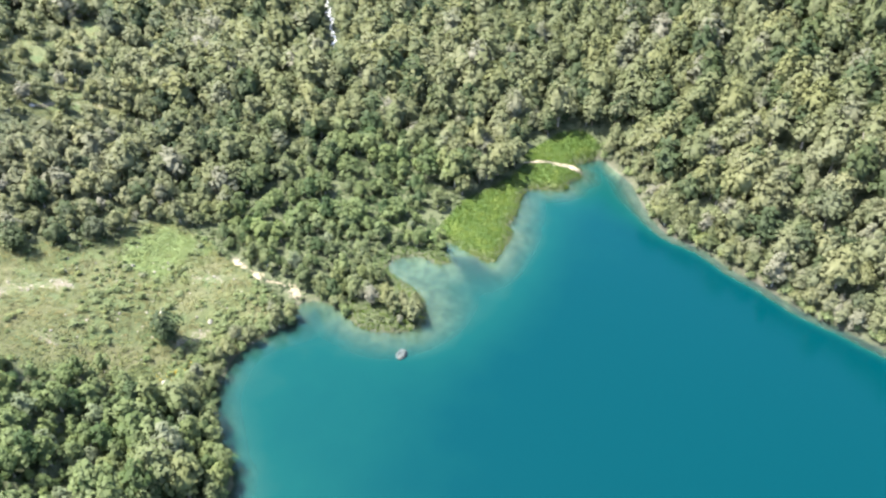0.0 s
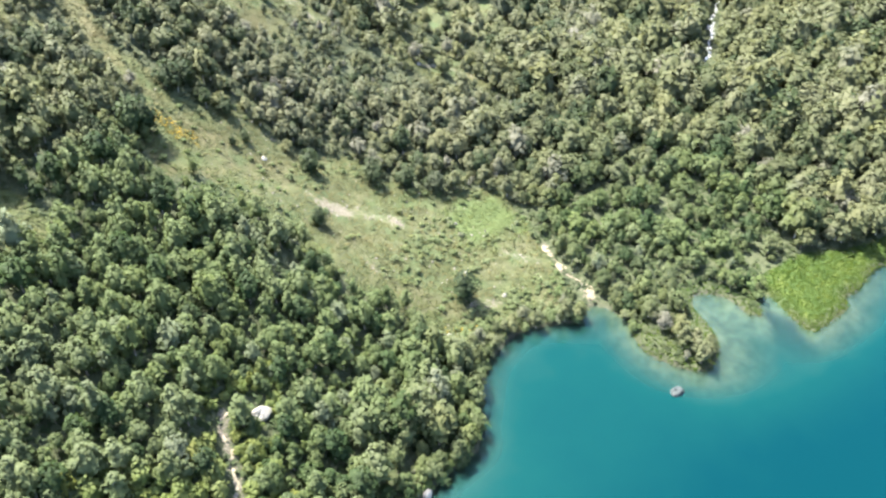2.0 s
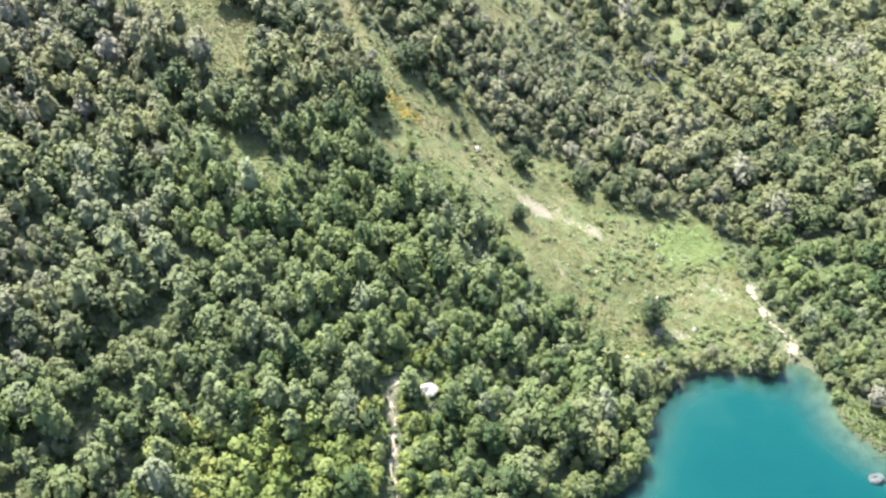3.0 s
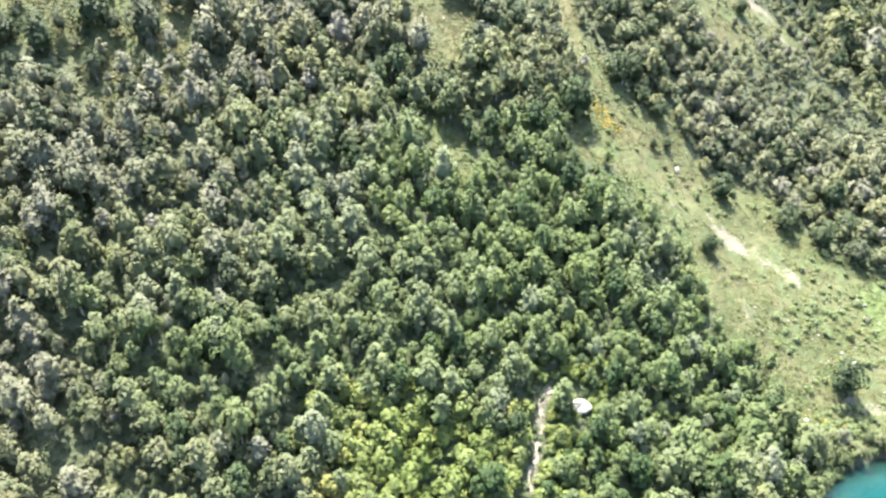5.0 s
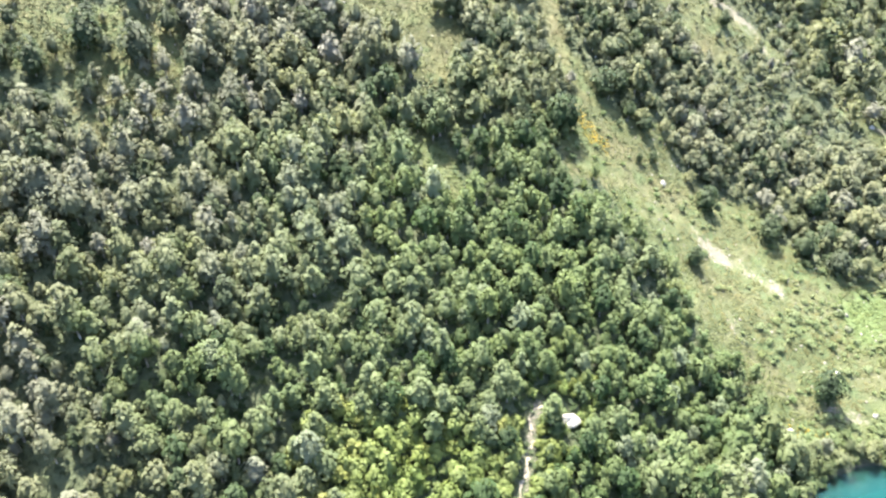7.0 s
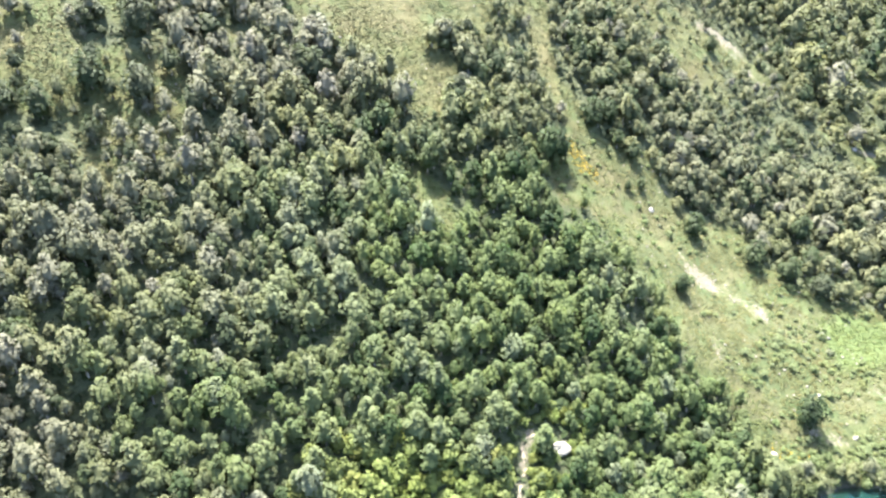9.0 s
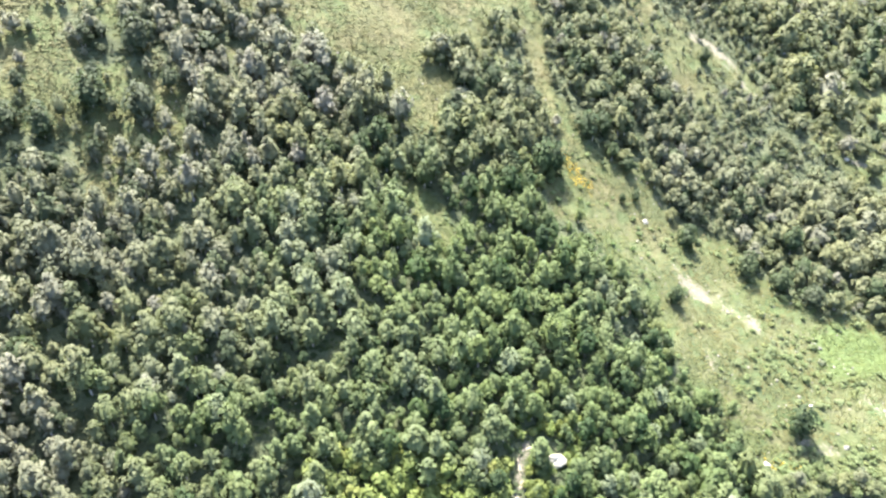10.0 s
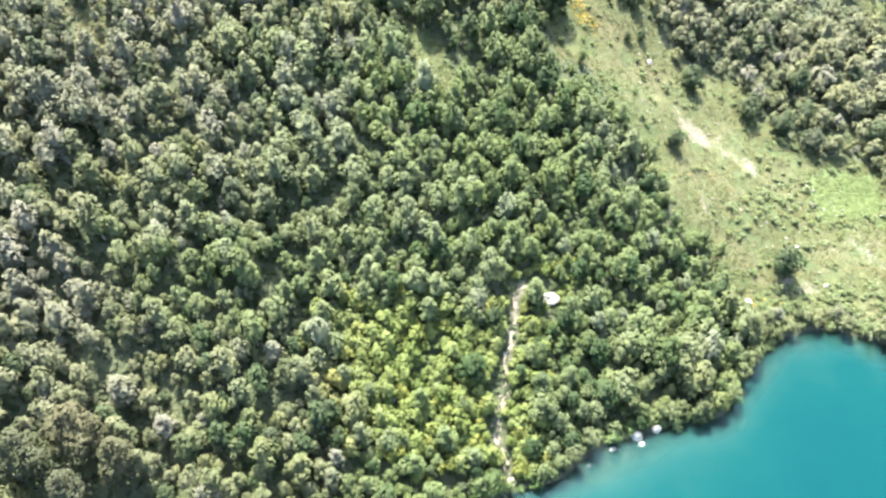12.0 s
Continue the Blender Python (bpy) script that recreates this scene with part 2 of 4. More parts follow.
def value_noise(x, y, size, seed=0):
    """Smooth noise from -1 to 1 with cells of the given size in metres."""
    u, v = np.asarray(x, float) / size + 57.3 * seed + 1000, np.asarray(y, float) / size + 31.7 * seed + 1000
    i, j = np.floor(u), np.floor(v)
    a, b = u - i, v - j
    a, b = a * a * (3 - 2 * a), b * b * (3 - 2 * b)

    def corner(m, n):
        h = np.sin(m * 127.1 + n * 311.7 + seed * 74.7) * 43758.5453
        return 2 * (h - np.floor(h)) - 1
    return (corner(i, j) * (1 - a) + corner(i + 1, j) * a) * (1 - b) + (corner(i, j + 1) * (1 - a) + corner(i + 1, j + 1) * a) * b


def height(x, y, d=None):
    """Height of the ground over the lake's surface."""
    x, y = np.asarray(x, float), np.asarray(y, float)
    d = shore_distance(x, y) if d is None else d
    west = -13 - 0.249 * x + 0.486 * y - 0.00102 * x * y
    west -= 5.0 * np.exp(-((x - 58) / 20) ** 2 - ((y - 122) / 22) ** 2)
    valley = 1.0 + 0.15 * ((x - 88) * 0.62 + (y - 66) * 0.78)
    east = 0.65 * ((x - 145) * 0.83 - (y - 11) * 0.56)
    k = 5.0
    up = k * np.log(np.exp(np.clip(west / k, -30, 60)) + np.exp(np.clip(valley / k, -30, 60)) + np.exp(np.clip(east / k, -30, 60)) + 1.0) - 0.6 * k
    up = np.maximum(up, 0.5)
    land = np.clip(d, 0, None)
    rough = 0.9 * value_noise(x, y, 22, 1) + 0.45 * value_noise(x, y, 8, 2) + 0.2 * value_noise(x, y, 3, 3)
    z = up * (1 - np.exp(-land / 8)) + 0.35 * (1 - np.exp(-land / 0.8)) + rough * (1 - np.exp(-land / 6))
    steep = np.clip(((x - 145) * 0.83 - (y - 11) * 0.56 + 18) / 12, 0, 1) * np.clip((30 - y) / 10, 0, 1)
    shelf = 3.2 - 1.9 * steep + 9.0 * np.exp(-((x - 104) / 24) ** 2 - ((y - 43) / 14) ** 2) + 7.0 * np.exp(-((x - 156) / 14) ** 2 - ((y - 23) / 10) ** 2) + 9.0 * np.exp(-((x - 104) / 6) ** 2 - ((y - 54) / 7) ** 2)
    shelf += 3.0 * np.exp(-((x - 86) / 7) ** 2 - ((y - 64) / 6) ** 2) + 3.0 * np.exp(-((x - 26) / 8) ** 2 - ((y - 47) / 5) ** 2)
    shelf += 6.0 * np.exp(-((x - 132) / 18) ** 2 - ((y - 35) / 8) ** 2)
    basin = 1 / (1 + np.exp(np.clip((y - 26 + 9 * value_noise(x, y, 23, 5)) / 8, -30, 30)))
    bed = -(5.0 + 7.0 * basin) * (1 - np.exp(np.clip(d + 2.0 * steep, None, 0) / shelf)) - 0.1 + 0.12 * np.clip(d, -2, 0) * steep
    return np.where(d > 0, z, bed + 0.12 * rough)


# ---- ground cover ----
def line_distance(points, x, y):
    """Metres from an open line whose points are x, y, half width: negative on it."""
    best = np.full(np.shape(x), 1e9)
    for (ax, ay, ar), (bx, by, br) in zip(points, points[1:]):
        dx, dy = bx - ax, by - ay
        u = np.clip(((x - ax) * dx + (y - ay) * dy) / (dx * dx + dy * dy + 1e-9), 0, 1)
        best = np.minimum(best, np.hypot(x - ax - u * dx, y - ay - u * dy) - ar - u * (br - ar))
    return best


MEADOW = [(80, 69), (57, 74.5), (52.6, 79.5), (50.3, 83), (45.7, 88.6), (42.5, 98), (38.5, 103.4), (33.5, 107.5), (30.5, 112), (25, 113.5), (23.5, 117.7), (25.5, 123.5), (26.5, 130.6), (25.5, 135.4),
          (23.4, 145), (21, 154), (19, 167), (27, 170), (27.5, 143), (31, 138), (33.5, 133), (36.5, 130), (40.5, 131.7), (47.8, 135.3), (49, 130.6), (52, 125.5), (59, 124.5), (66, 125), (67, 119), (72.7, 112.5), (79.3, 109.6),
          (92.5, 107), (93.2, 97), (89.4, 87), (87, 76)]
HIGH_MEADOW = [(-44, 138), (-36.8, 136), (-28.5, 133.2), (-24.5, 133.5), (-18.2, 131), (-11.8, 127.6), (-5.4, 125), (-2.2, 121), (1.5, 121.5), (5, 129.8), (4, 135.8), (3, 146), (6.2, 146.5), (9.5, 141), (14.8, 147.5),
               (18.7, 150.5), (21, 167), (20, 190), (-55, 190)]
GRASS_LINES = [[(-2, 122, 1.4), (-2.5, 117.5, 1.2)], [(-0.8, 109, 2.0), (1.8, 103, 3.4)], [(-35.5, 126.5, 0.8), (-30.5, 123.9, 0.9), (-23.5, 121.1, 1.1), (-19.5, 120.3, 0.8)],
               [(51, 190, 4.5), (57, 175, 5.6), (64, 164.5, 6.4), (69, 156, 3.2)], [(65, 173, 6), (78, 173, 5.5), (83, 170, 4)], [(35, 177, 1.5), (45, 174, 1.8)],
               [(98, 158, 1.5), (108, 154, 2.5), (117, 149, 3), (123, 141, 2)], [(148, 186, 4), (158, 184, 5), (172, 200, 6)], [(141, 171, 1.5), (153, 184, 2.5)],
               [(-68, 128, 4), (-61, 104, 3)], [(30, 60, 2.0), (34, 57, 1.5)]]
STONE_LINES = [[(48.8, 112, 1.2), (51.4, 109.4, 2.2), (57, 107, 3.0), (61, 104.4, 2.7), (65.3, 101.6, 1.0)], [(48.4, 98.6, 0.5), (51.3, 93.5, 0.8), (51.6, 88.5, 0.6)], [(47.5, 133.8, 0.4), (48.1, 129.4, 0.6), (49.7, 127.2, 0.8), (52, 125, 0.5)], [(90, 87.6, 0.9), (89.8, 85, 1.1), (88.6, 81.6, 1.2), (87.6, 78, 1.3), (88.5, 75.8, 1.2), (89.4, 73.4, 1.1), (87.4, 70.6, 1.4)],
               [(15.5, 73, 0.3), (14, 70, 0.5), (13, 66, 0.45), (12, 61, 0.3), (10.3, 55, 0.3), (10, 50, 0.25), (11.5, 46, 0.5), (12, 42, 0.6)], [(20, 71, 1.0), (24, 72, 0.7)],
               [(70.7, 181, 2.4), (76, 178.5, 2.8), (80, 174, 2.4), (80.4, 169, 1.2)], [(105, 155.5, 0.6), (114, 155, 1.0), (119, 149, 0.7)], [(57, 76.5, 0.9), (59, 75.5, 0.7)], [(33, 58.5, 1.0), (34.5, 57, 0.6)], [(-7, 54, 0.7), (-5, 53, 0.7)],
               [(64, 81, 0.7), (70, 79, 0.6)], [(78, 92, 0.3), (86, 84, 0.5)], [(115, 150, 0.6), (110, 146, 0.4)]]
LUSH = [(74, 100), (80, 106), (91, 105), (91, 97), (84, 93), (76, 95)]
MARSH = [(118, 52.5), (122, 55), (133, 54), (143, 49.5), (153, 46.5), (161, 47.5), (171, 43), (175, 37), (172, 31), (163, 32), (158, 31), (150, 33), (144, 40), (125, 37), (113, 38)]
IN_SIGHT = [(-95, 25), (-92, 140), (0, 185), (60, 225), (165, 285), (195, 255), (240, 165), (250, 60), (228, -45), (115, -50), (60, 20), (0, 20)]
SHRUB_SPOTS = [(-3, 56.5, 17.0, 12), (11, 56, 8, 14)]
WEED_LINES = [[(113.5, 48, 1.8), (112, 43, 2.4), (110, 37, 2.2), (107.5, 32, 1.0)], [(156, 12, 2.0), (147, 8, 2.0), (139, 2, 1.6), (135, -5, 1.6), (129, -14, 1.5), (124, -22, 1.5), (119, -33, 1.5)], [(150, 27, 1.2), (141, 19, 1.4), (133, 14, 0.6)], [(88, 42, 0.3), (79, 48, 0.5)], [(86, 66, 1.0), (80, 63, 0.6)]]
STREAM = [(218, 142, 0.8), (205, 134, 0.7), (200, 130.5, 1.2), (194, 127, 0.5), (189, 122.2, 1.1), (182, 118.5, 0.4), (175.5, 115, 0.9), (172, 113, 0.3)]


def soft(d, width):
    return np.clip(0.5 - d / width, 0, 1)


def open_wood(x, y):
    """Where the trees stand apart with grass between them."""
    return np.minimum(1, sum(np.exp(-((x - a) / r) ** 2 - ((y - b) / q) ** 2) for a, b, r, q in [(-61, 116, 13, 18), (-46, 107, 9, 12), (128, 182, 24, 24), (108, 154, 12, 9), (66, 172, 12, 14)]))


def covers(x, y):
    """How much of each spot is meadow, lush herbs, bare stones and marsh."""
    fray = 2.2 * value_noise(x, y, 6.5, 21) + 1.2 * value_noise(x, y, 2.6, 22)
    meadow = np.maximum(soft(ring_distance(MEADOW, x, y) + 0.7 * fray, 3.0), soft(ring_distance(HIGH_MEADOW, x, y) + 1.5 * fray, 4.0))
    for line in GRASS_LINES:
        meadow = np.maximum(meadow, soft(line_distance(line, x, y) + 0.8 * fray, 2.5))
    meadow = np.maximum(meadow, np.clip(open_wood(x, y) * (1.0 + 0.5 * fray) - 0.2, 0, 1))
    stones = np.zeros(np.shape(x))
    for line in STONE_LINES:
        stones = np.maximum(stones, soft(line_distance(line, x, y) + 0.22 * fray, 1.8))
    way = np.maximum(soft(line_distance(STONE_LINES[4], x, y), 0.9), soft(line_distance([(155, 46.5, 0.1), (157.8, 40, 0.35), (159.8, 33.0, 0.9)], x, y), 0.7))
    stones = stones * np.clip(0.62 + 0.9 * value_noise(x, y, 1.9, 25) + 0.5 * value_noise(x, y, 4.5, 26), 0, 1)
    stones = np.maximum(np.maximum(stones, way), 0.36 * soft(line_distance(STONE_LINES[0], x, y) + 0.6 * fray, 3.2))
    return meadow, soft(ring_distance(LUSH, x, y) + 1.2 * fray, 9.0), stones, soft(ring_distance(MARSH, x, y), 1.5)


def sheet(name, xs, ys, high, material):
    """A mesh over the grid of xs and ys."""
    gx, gy = np.meshgrid(xs, ys)
    z = high(gx, gy)
    n, m = len(xs), len(ys)
    ids = np.arange(n * m).reshape(m, n)
    quads = np.stack([ids[:-1, :-1], ids[:-1, 1:], ids[1:, 1:], ids[1:, :-1]], -1).reshape(-1, 4)
    mesh = fast_mesh(name, np.stack([gx, gy, z], -1).reshape(-1, 3), quads, [material], smooth=True)
    return new(name, mesh), gx.ravel(), gy.ravel()


def fast_mesh(name, verts, faces, materials, slots=None, smooth=False, normals=None):
    """A mesh from arrays; all its faces have the same number of corners."""
    faces = np.asarray(faces, np.int32)
    mesh = bpy.data.meshes.new(name)
    mesh.vertices.add(len(verts))
    mesh.vertices.foreach_set("co", np.asarray(verts, np.float32).ravel())
    mesh.loops.add(faces.size)
    mesh.loops.foreach_set("vertex_index", faces.ravel())
    mesh.polygons.add(len(faces))
    mesh.polygons.foreach_set("loop_start", np.arange(0, faces.size, faces.shape[1], dtype=np.int32))
    if smooth:
        mesh.polygons.foreach_set("use_smooth", np.ones(len(faces), bool))
    for material in materials:
        mesh.materials.append(material)
    if slots is not None:
        mesh.polygons.foreach_set("material_index", np.asarray(slots, np.int32))
    mesh.update(calc_edges=True)
    mesh.validate()
    if normals is not None:
        mesh.attributes.new("custom_normal", "FLOAT_VECTOR", "POINT").data.foreach_set("vector", np.asarray(normals, np.float32).ravel())
        mesh.update()
    return mesh


def give(mesh, name, values):
    mesh.attributes.new(name, "FLOAT", "POINT").data.foreach_set("value", np.asarray(values, np.float32))


# close to the lake the grid is fine; it widens to the horizon
def spread(low, high, step, far):
    inner = np.arange(low, high + step, step)
    out = np.cumsum(step * 1.35 ** np.arange(1, 40))
    out = out[out < far]
    return np.r_[low - out[::-1], inner, inner[-1] + out]


ground, gx, gy = sheet("ground", spread(-80, 245, 1.2, 2500), spread(-60, 270, 1.2, 2500), height, GROUND)
tagged(ground, "mountain slope with forest soil, grass and pale stones", "ground", kind="structure")
for key, value in zip(("meadow", "lush", "stones", "marsh"), covers(gx, gy)):
    give(ground.data, key, value)
shore = shore_distance(gx, gy)
give(ground.data, "bank", np.clip(1.6 - np.abs(shore) / np.where(gx > 115, 1.7, 0.9), 0, 1) * np.clip(0.75 + 0.5 * value_noise(gx, gy, 5, 55), 0, 1))
weed = np.full(gx.shape, 9.0)
for line in WEED_LINES:
    weed = np.minimum(weed, line_distance(line, gx, gy) + 0.9 * value_noise(gx, gy, 3, 51))
give(ground.data, "weed", np.maximum(soft(weed, 1.6), 0.65 * ((gx > 118) & (gy < 24)) * np.clip((4.5 + shore) / 1.5, 0, 1)))
give(ground.data, "bed", np.clip(-shore / 0.6, 0, 1))

water, wx, wy = sheet("water", np.arange(-75, 182, 1.3), np.arange(-125, 80, 1.3), lambda x, y: 0 * x, WATER)
tagged(water, "still turquoise mountain lake, pale near the banks", "water", kind="structure")
give(water.data, "depth", np.clip(-height(wx, wy), 0, 12))


# ---- plants ----
def unit(v):
    return v / (np.linalg.norm(v, axis=1, keepdims=True) + 1e-9)


def halves(quads):
    """Four-cornered faces as pairs of triangles."""
    quads = np.asarray(quads)
    return np.concatenate([quads[:, [0, 1, 2]], quads[:, [0, 2, 3]]])


def leaf_clumps(rng, points, normals, size, lean=0.75):
    """Small three-cornered leaf clumps at the points, most of them facing outwards, softly shaded as one mass."""
    n = len(points)
    nrm = unit(0.9 * normals + (0, 0, 0.3) + lean * 0.6 * rng.normal(size=(n, 3)))
    a = unit(np.cross(nrm, rng.normal(size=(n, 3))))
    b = np.cross(nrm, a)
    s = size * rng.uniform(0.65, 1.35, (n, 1))
    corners = []
    for k in range(3):
        w = 2 * math.pi * k / 3 + rng.uniform(-0.45, 0.45, (n, 1))
        corners.append(points + (a * np.cos(w) + b * np.sin(w)) * s * rng.uniform(0.75, 1.25, (n, 1)))
    soft_way = unit(normals + (0, 0, 0.6) + 0.14 * rng.normal(size=(n, 3)))
    return np.stack(corners, 1).reshape(-1, 3), np.arange(3 * n).reshape(n, 3), np.repeat(soft_way, 3, 0)


def crown_shape(rng, tall, wide, lobes, leaves, size, base=0.2, top=0.35, core=0.64):
    """Leaf clumps on the many lobes of an egg-shaped crown round a dense inside."""
    def girth(u):
        return np.sin(math.pi * np.clip(u, 0.0, 1.0) ** (0.55 + 0.35 * top)) ** (0.8 - 0.35 * top)
    u = (np.arange(lobes) + 0.5 + rng.uniform(-0.3, 0.3, lobes)) / lobes
    turn = np.arange(lobes) * 2.4 + rng.uniform(-0.5, 0.5, lobes)
    radius = wide * rng.uniform(0.30, 0.48, lobes) * (0.65 + 0.35 * girth(u))
    out = np.maximum(wide * girth(u) * rng.uniform(0.75, 1.15, lobes) - radius * 0.8, 0.0)
    high = tall * (base + (1 - base) * u) - 0.3 * radius
    centre = np.stack([out * np.cos(turn), out * np.sin(turn), high], 1)
    centre[-1, :2] *= 0.3
    many = leaves * 3
    pick = rng.choice(lobes, many, p=radius ** 2 / (radius ** 2).sum())
    way = rng.normal(size=(many, 3))
    way[:, 2] = np.where(rng.random(many) < 0.75, np.abs(way[:, 2]), way[:, 2])
    way = unit(way)
    points = centre[pick] + way * radius[pick, None] * rng.uniform(0.86, 1.18, (many, 1)) * (1, 1, 1.2)
    deep = (np.linalg.norm((points[:, None] - centre) * (1, 1, 0.85), axis=2) / radius).min(1)
    free = np.flatnonzero(deep > 0.8)[:leaves]
    points, way = points[free], way[free]
    middle = np.array((0, 0, tall * (0.35 + 0.3 * base)))
    lv, lq, ln = leaf_clumps(rng, points, unit(0.65 * way + 0.6 * unit(points - middle)), size)
    rings, sides = 4, 6
    shell = []
    for k in range(rings):
        v = (k + 0.12) / (rings - 0.76)
        for j in range(sides):
            w = 2 * math.pi * (j + 0.5 * (k % 2)) / sides
            r = core * wide * float(girth(0.08 + 0.84 * v)) * rng.uniform(0.85, 1.12)
            shell.append((r * math.cos(w), r * math.sin(w), tall * (base + (1 - base) * (0.05 + (0.24 + 0.78 * core) * v))))
    shell.append((0, 0, tall * (0.46 + 0.62 * core)))
    shell = np.array(shell)
    sq = [(k * sides + j, k * sides + (j + 1) % sides, (k + 1) * sides + (j + 1) % sides, (k + 1) * sides + j) for k in range(rings - 1) for j in range(sides)]
    cap = [((rings - 1) * sides + j, (rings - 1) * sides + (j + 1) % sides, rings * sides) for j in range(sides)]
    sq = np.concatenate([halves(sq), cap]) + len(lv)
    return np.concatenate([lv, shell]), np.concatenate([lq, sq]), np.concatenate([ln, unit(shell - middle)])


def trunk_shape(rng, tall, thick, limbs=4, sides=6):
    """A tapered trunk with a few limbs."""
    verts, quads = [], []

    def tube(a, b, ra, rb):
        a, b = Vector(a), Vector(b)
        side = (b - a).to_track_quat("Z", "Y").to_matrix()
        first = len(verts)
        for at, r in ((a, ra), (b, rb)):
            for k in range(sides):
                w = 2 * math.pi * k / sides
                verts.append(at + side @ Vector((r * math.cos(w), r * math.sin(w), 0)))
        for k in range(sides):
            j = (k + 1) % sides
            quads.append((first + k, first + j, first + sides + j, first + sides + k))
    bend = Vector((rng.normal() * 0.12, rng.normal() * 0.12, tall * 0.45))
    tube((0, 0, -0.5), bend, thick, thick * 0.65)
    tube(bend, bend + Vector((rng.normal() * 0.15, rng.normal() * 0.15, tall * 0.42)), thick * 0.65, thick * 0.2)
    for k in range(limbs):
        w = rng.uniform(0, 2 * math.pi)
        at = bend * rng.uniform(0.7, 1.2)
        tube(at, at + Vector((math.cos(w), math.sin(w), 1.0)) * tall * 0.2, thick * 0.4, thick * 0.12)
    return np.array(verts, float), halves(quads)


class Plant:
    """One shape of a tree or shrub, kept as arrays for the woods and as meshes for single plants."""

    def __init__(self, name, seed, tall, wide, lobes, leaves, size, leaf, thick=0.11, base=0.25, top=0.35, limbs=4, core=0.64):
        rng = np.random.default_rng(seed)
        self.name, self.leaf, self.tall = name, leaf, tall
        self.lv, self.lq, self.ln = crown_shape(rng, tall, wide, lobes, leaves, size, base, top, core)
        self.tv, self.tq = trunk_shape(rng, tall, thick, limbs)
        self.sv, self.sq = trunk_shape(rng, tall, thick, 0, 4)
        self.crown = self.trunk = None

    def single(self, m, label, category, group=""):
        if self.crown is None:
            self.crown = fast_mesh(self.name + "_crown", self.lv, self.lq, [self.leaf], normals=self.ln)
            self.trunk = fast_mesh(self.name + "_trunk", self.tv, self.tq, [BARK], smooth=True)
        root = tagged(new(self.name), label, category, group)
        root.matrix_basis = m
        for key, mesh in (("trunk", self.trunk), ("crown", self.crown)):
            new(key, mesh).parent = root
        return root


def kinds(name, count, seed, leaf, tall, wide, leaves, size, lobes=(11, 16), **more):
    rng = np.random.default_rng(seed)
    return [Plant(name, seed + 7 * k, tall * rng.uniform(0.85, 1.18), wide * rng.uniform(0.85, 1.18), int(rng.integers(*lobes)), leaves, size, leaf, **more) for k in range(count)]


BIRCH = kinds("birch_tree", 8, 11, BIRCH_LEAF, 3.7, 1.32, 290, 0.21)
DARK = kinds("dark_birch_tree", 4, 71, DARK_LEAF, 3.7, 1.32, 290, 0.21)
MID_BIRCH = kinds("birch_tree", 7, 31, BIRCH_LEAF, 3.9, 1.5, 190, 0.28, lobes=(9, 13), top=0.5, core=0.66)
MID_DARK = kinds("dark_birch_tree", 4, 91, DARK_LEAF, 3.9, 1.5, 190, 0.28, lobes=(9, 13), top=0.5, core=0.66)
FAR_BIRCH = kinds("birch_tree", 7, 131, BIRCH_LEAF, 4.1, 1.6, 150, 0.32, lobes=(8, 11), top=0.5, core=0.66)
FAR_DARK = kinds("dark_birch_tree", 4, 191, DARK_LEAF, 4.1, 1.6, 150, 0.32, lobes=(8, 11), top=0.5, core=0.66)
BUSHY = kinds("dark_birch_tree", 4, 171, DARK_LEAF, 4.2, 2.0, 560, 0.23, lobes=(14, 19), base=0.1, top=0.6)
SHRUB = kinds("mountain_shrub", 5, 51, SHRUB_LEAF, 1.8, 1.05, 170, 0.19, lobes=(7, 10), thick=0.05, base=0.1, top=0.7)
LOW_SHRUB = kinds("low_shrub", 5, 61, LOW_LEAF, 1.1, 0.95, 120, 0.18, lobes=(6, 9), thick=0.04, base=0.1, top=0.7)
PINE = kinds("pine_tree", 3, 81, PINE_LEAF, 10.5, 3.0, 1100, 0.3, lobes=(20, 26), thick=0.22, base=0.2, top=0.3)


def stand_at(x, y, turn, size, stretch=1.0):
    return Matrix.LocRotScale((x, y, float(height(x, y))), Euler((0, 0, turn)), (size, size, size * stretch))


def wood(name, label, rows, category="forest"):
    """All the plants of one wood as a single mesh. rows: plant, x, y, turn, size, stretch."""
    materials, verts, quads, slots, normals, count = [BARK], [], [], [], [], 0
    z = height(np.array([r[1] for r in rows]), np.array([r[2] for r in rows]))
    for (plant, x, y, turn, size, stretch), ground_z in zip(rows, z):
        if plant.leaf not in materials:
            materials.append(plant.leaf)
        c, s = math.cos(turn) * size, math.sin(turn) * size
        rot = np.array([[c, s, 0], [-s, c, 0], [0, 0, size * stretch]])
        flat = np.array([[c, s, 0], [-s, c, 0], [0, 0, size]]) / size
        for v, q, w, slot in ((plant.lv, plant.lq, plant.ln, materials.index(plant.leaf)), (plant.sv, plant.sq, unit(plant.sv * (1, 1, 0) + (0, 0, 0.01)), 0)):
            verts.append(v @ rot + (x, y, ground_z))
            quads.append(q + count)
            normals.append(w @ flat)
            slots.append(np.full(len(q), slot))
            count += len(v)
    mesh = fast_mesh(name, np.concatenate(verts), np.concatenate(quads), materials, np.concatenate(slots), normals=np.concatenate(normals))
    give(mesh, "plant", np.repeat(np.random.default_rng(len(rows)).random(len(rows)), [len(r[0].lv) + len(r[0].sv) for r in rows]))
    return tagged(new(name, mesh), label, category, kind="stuff")


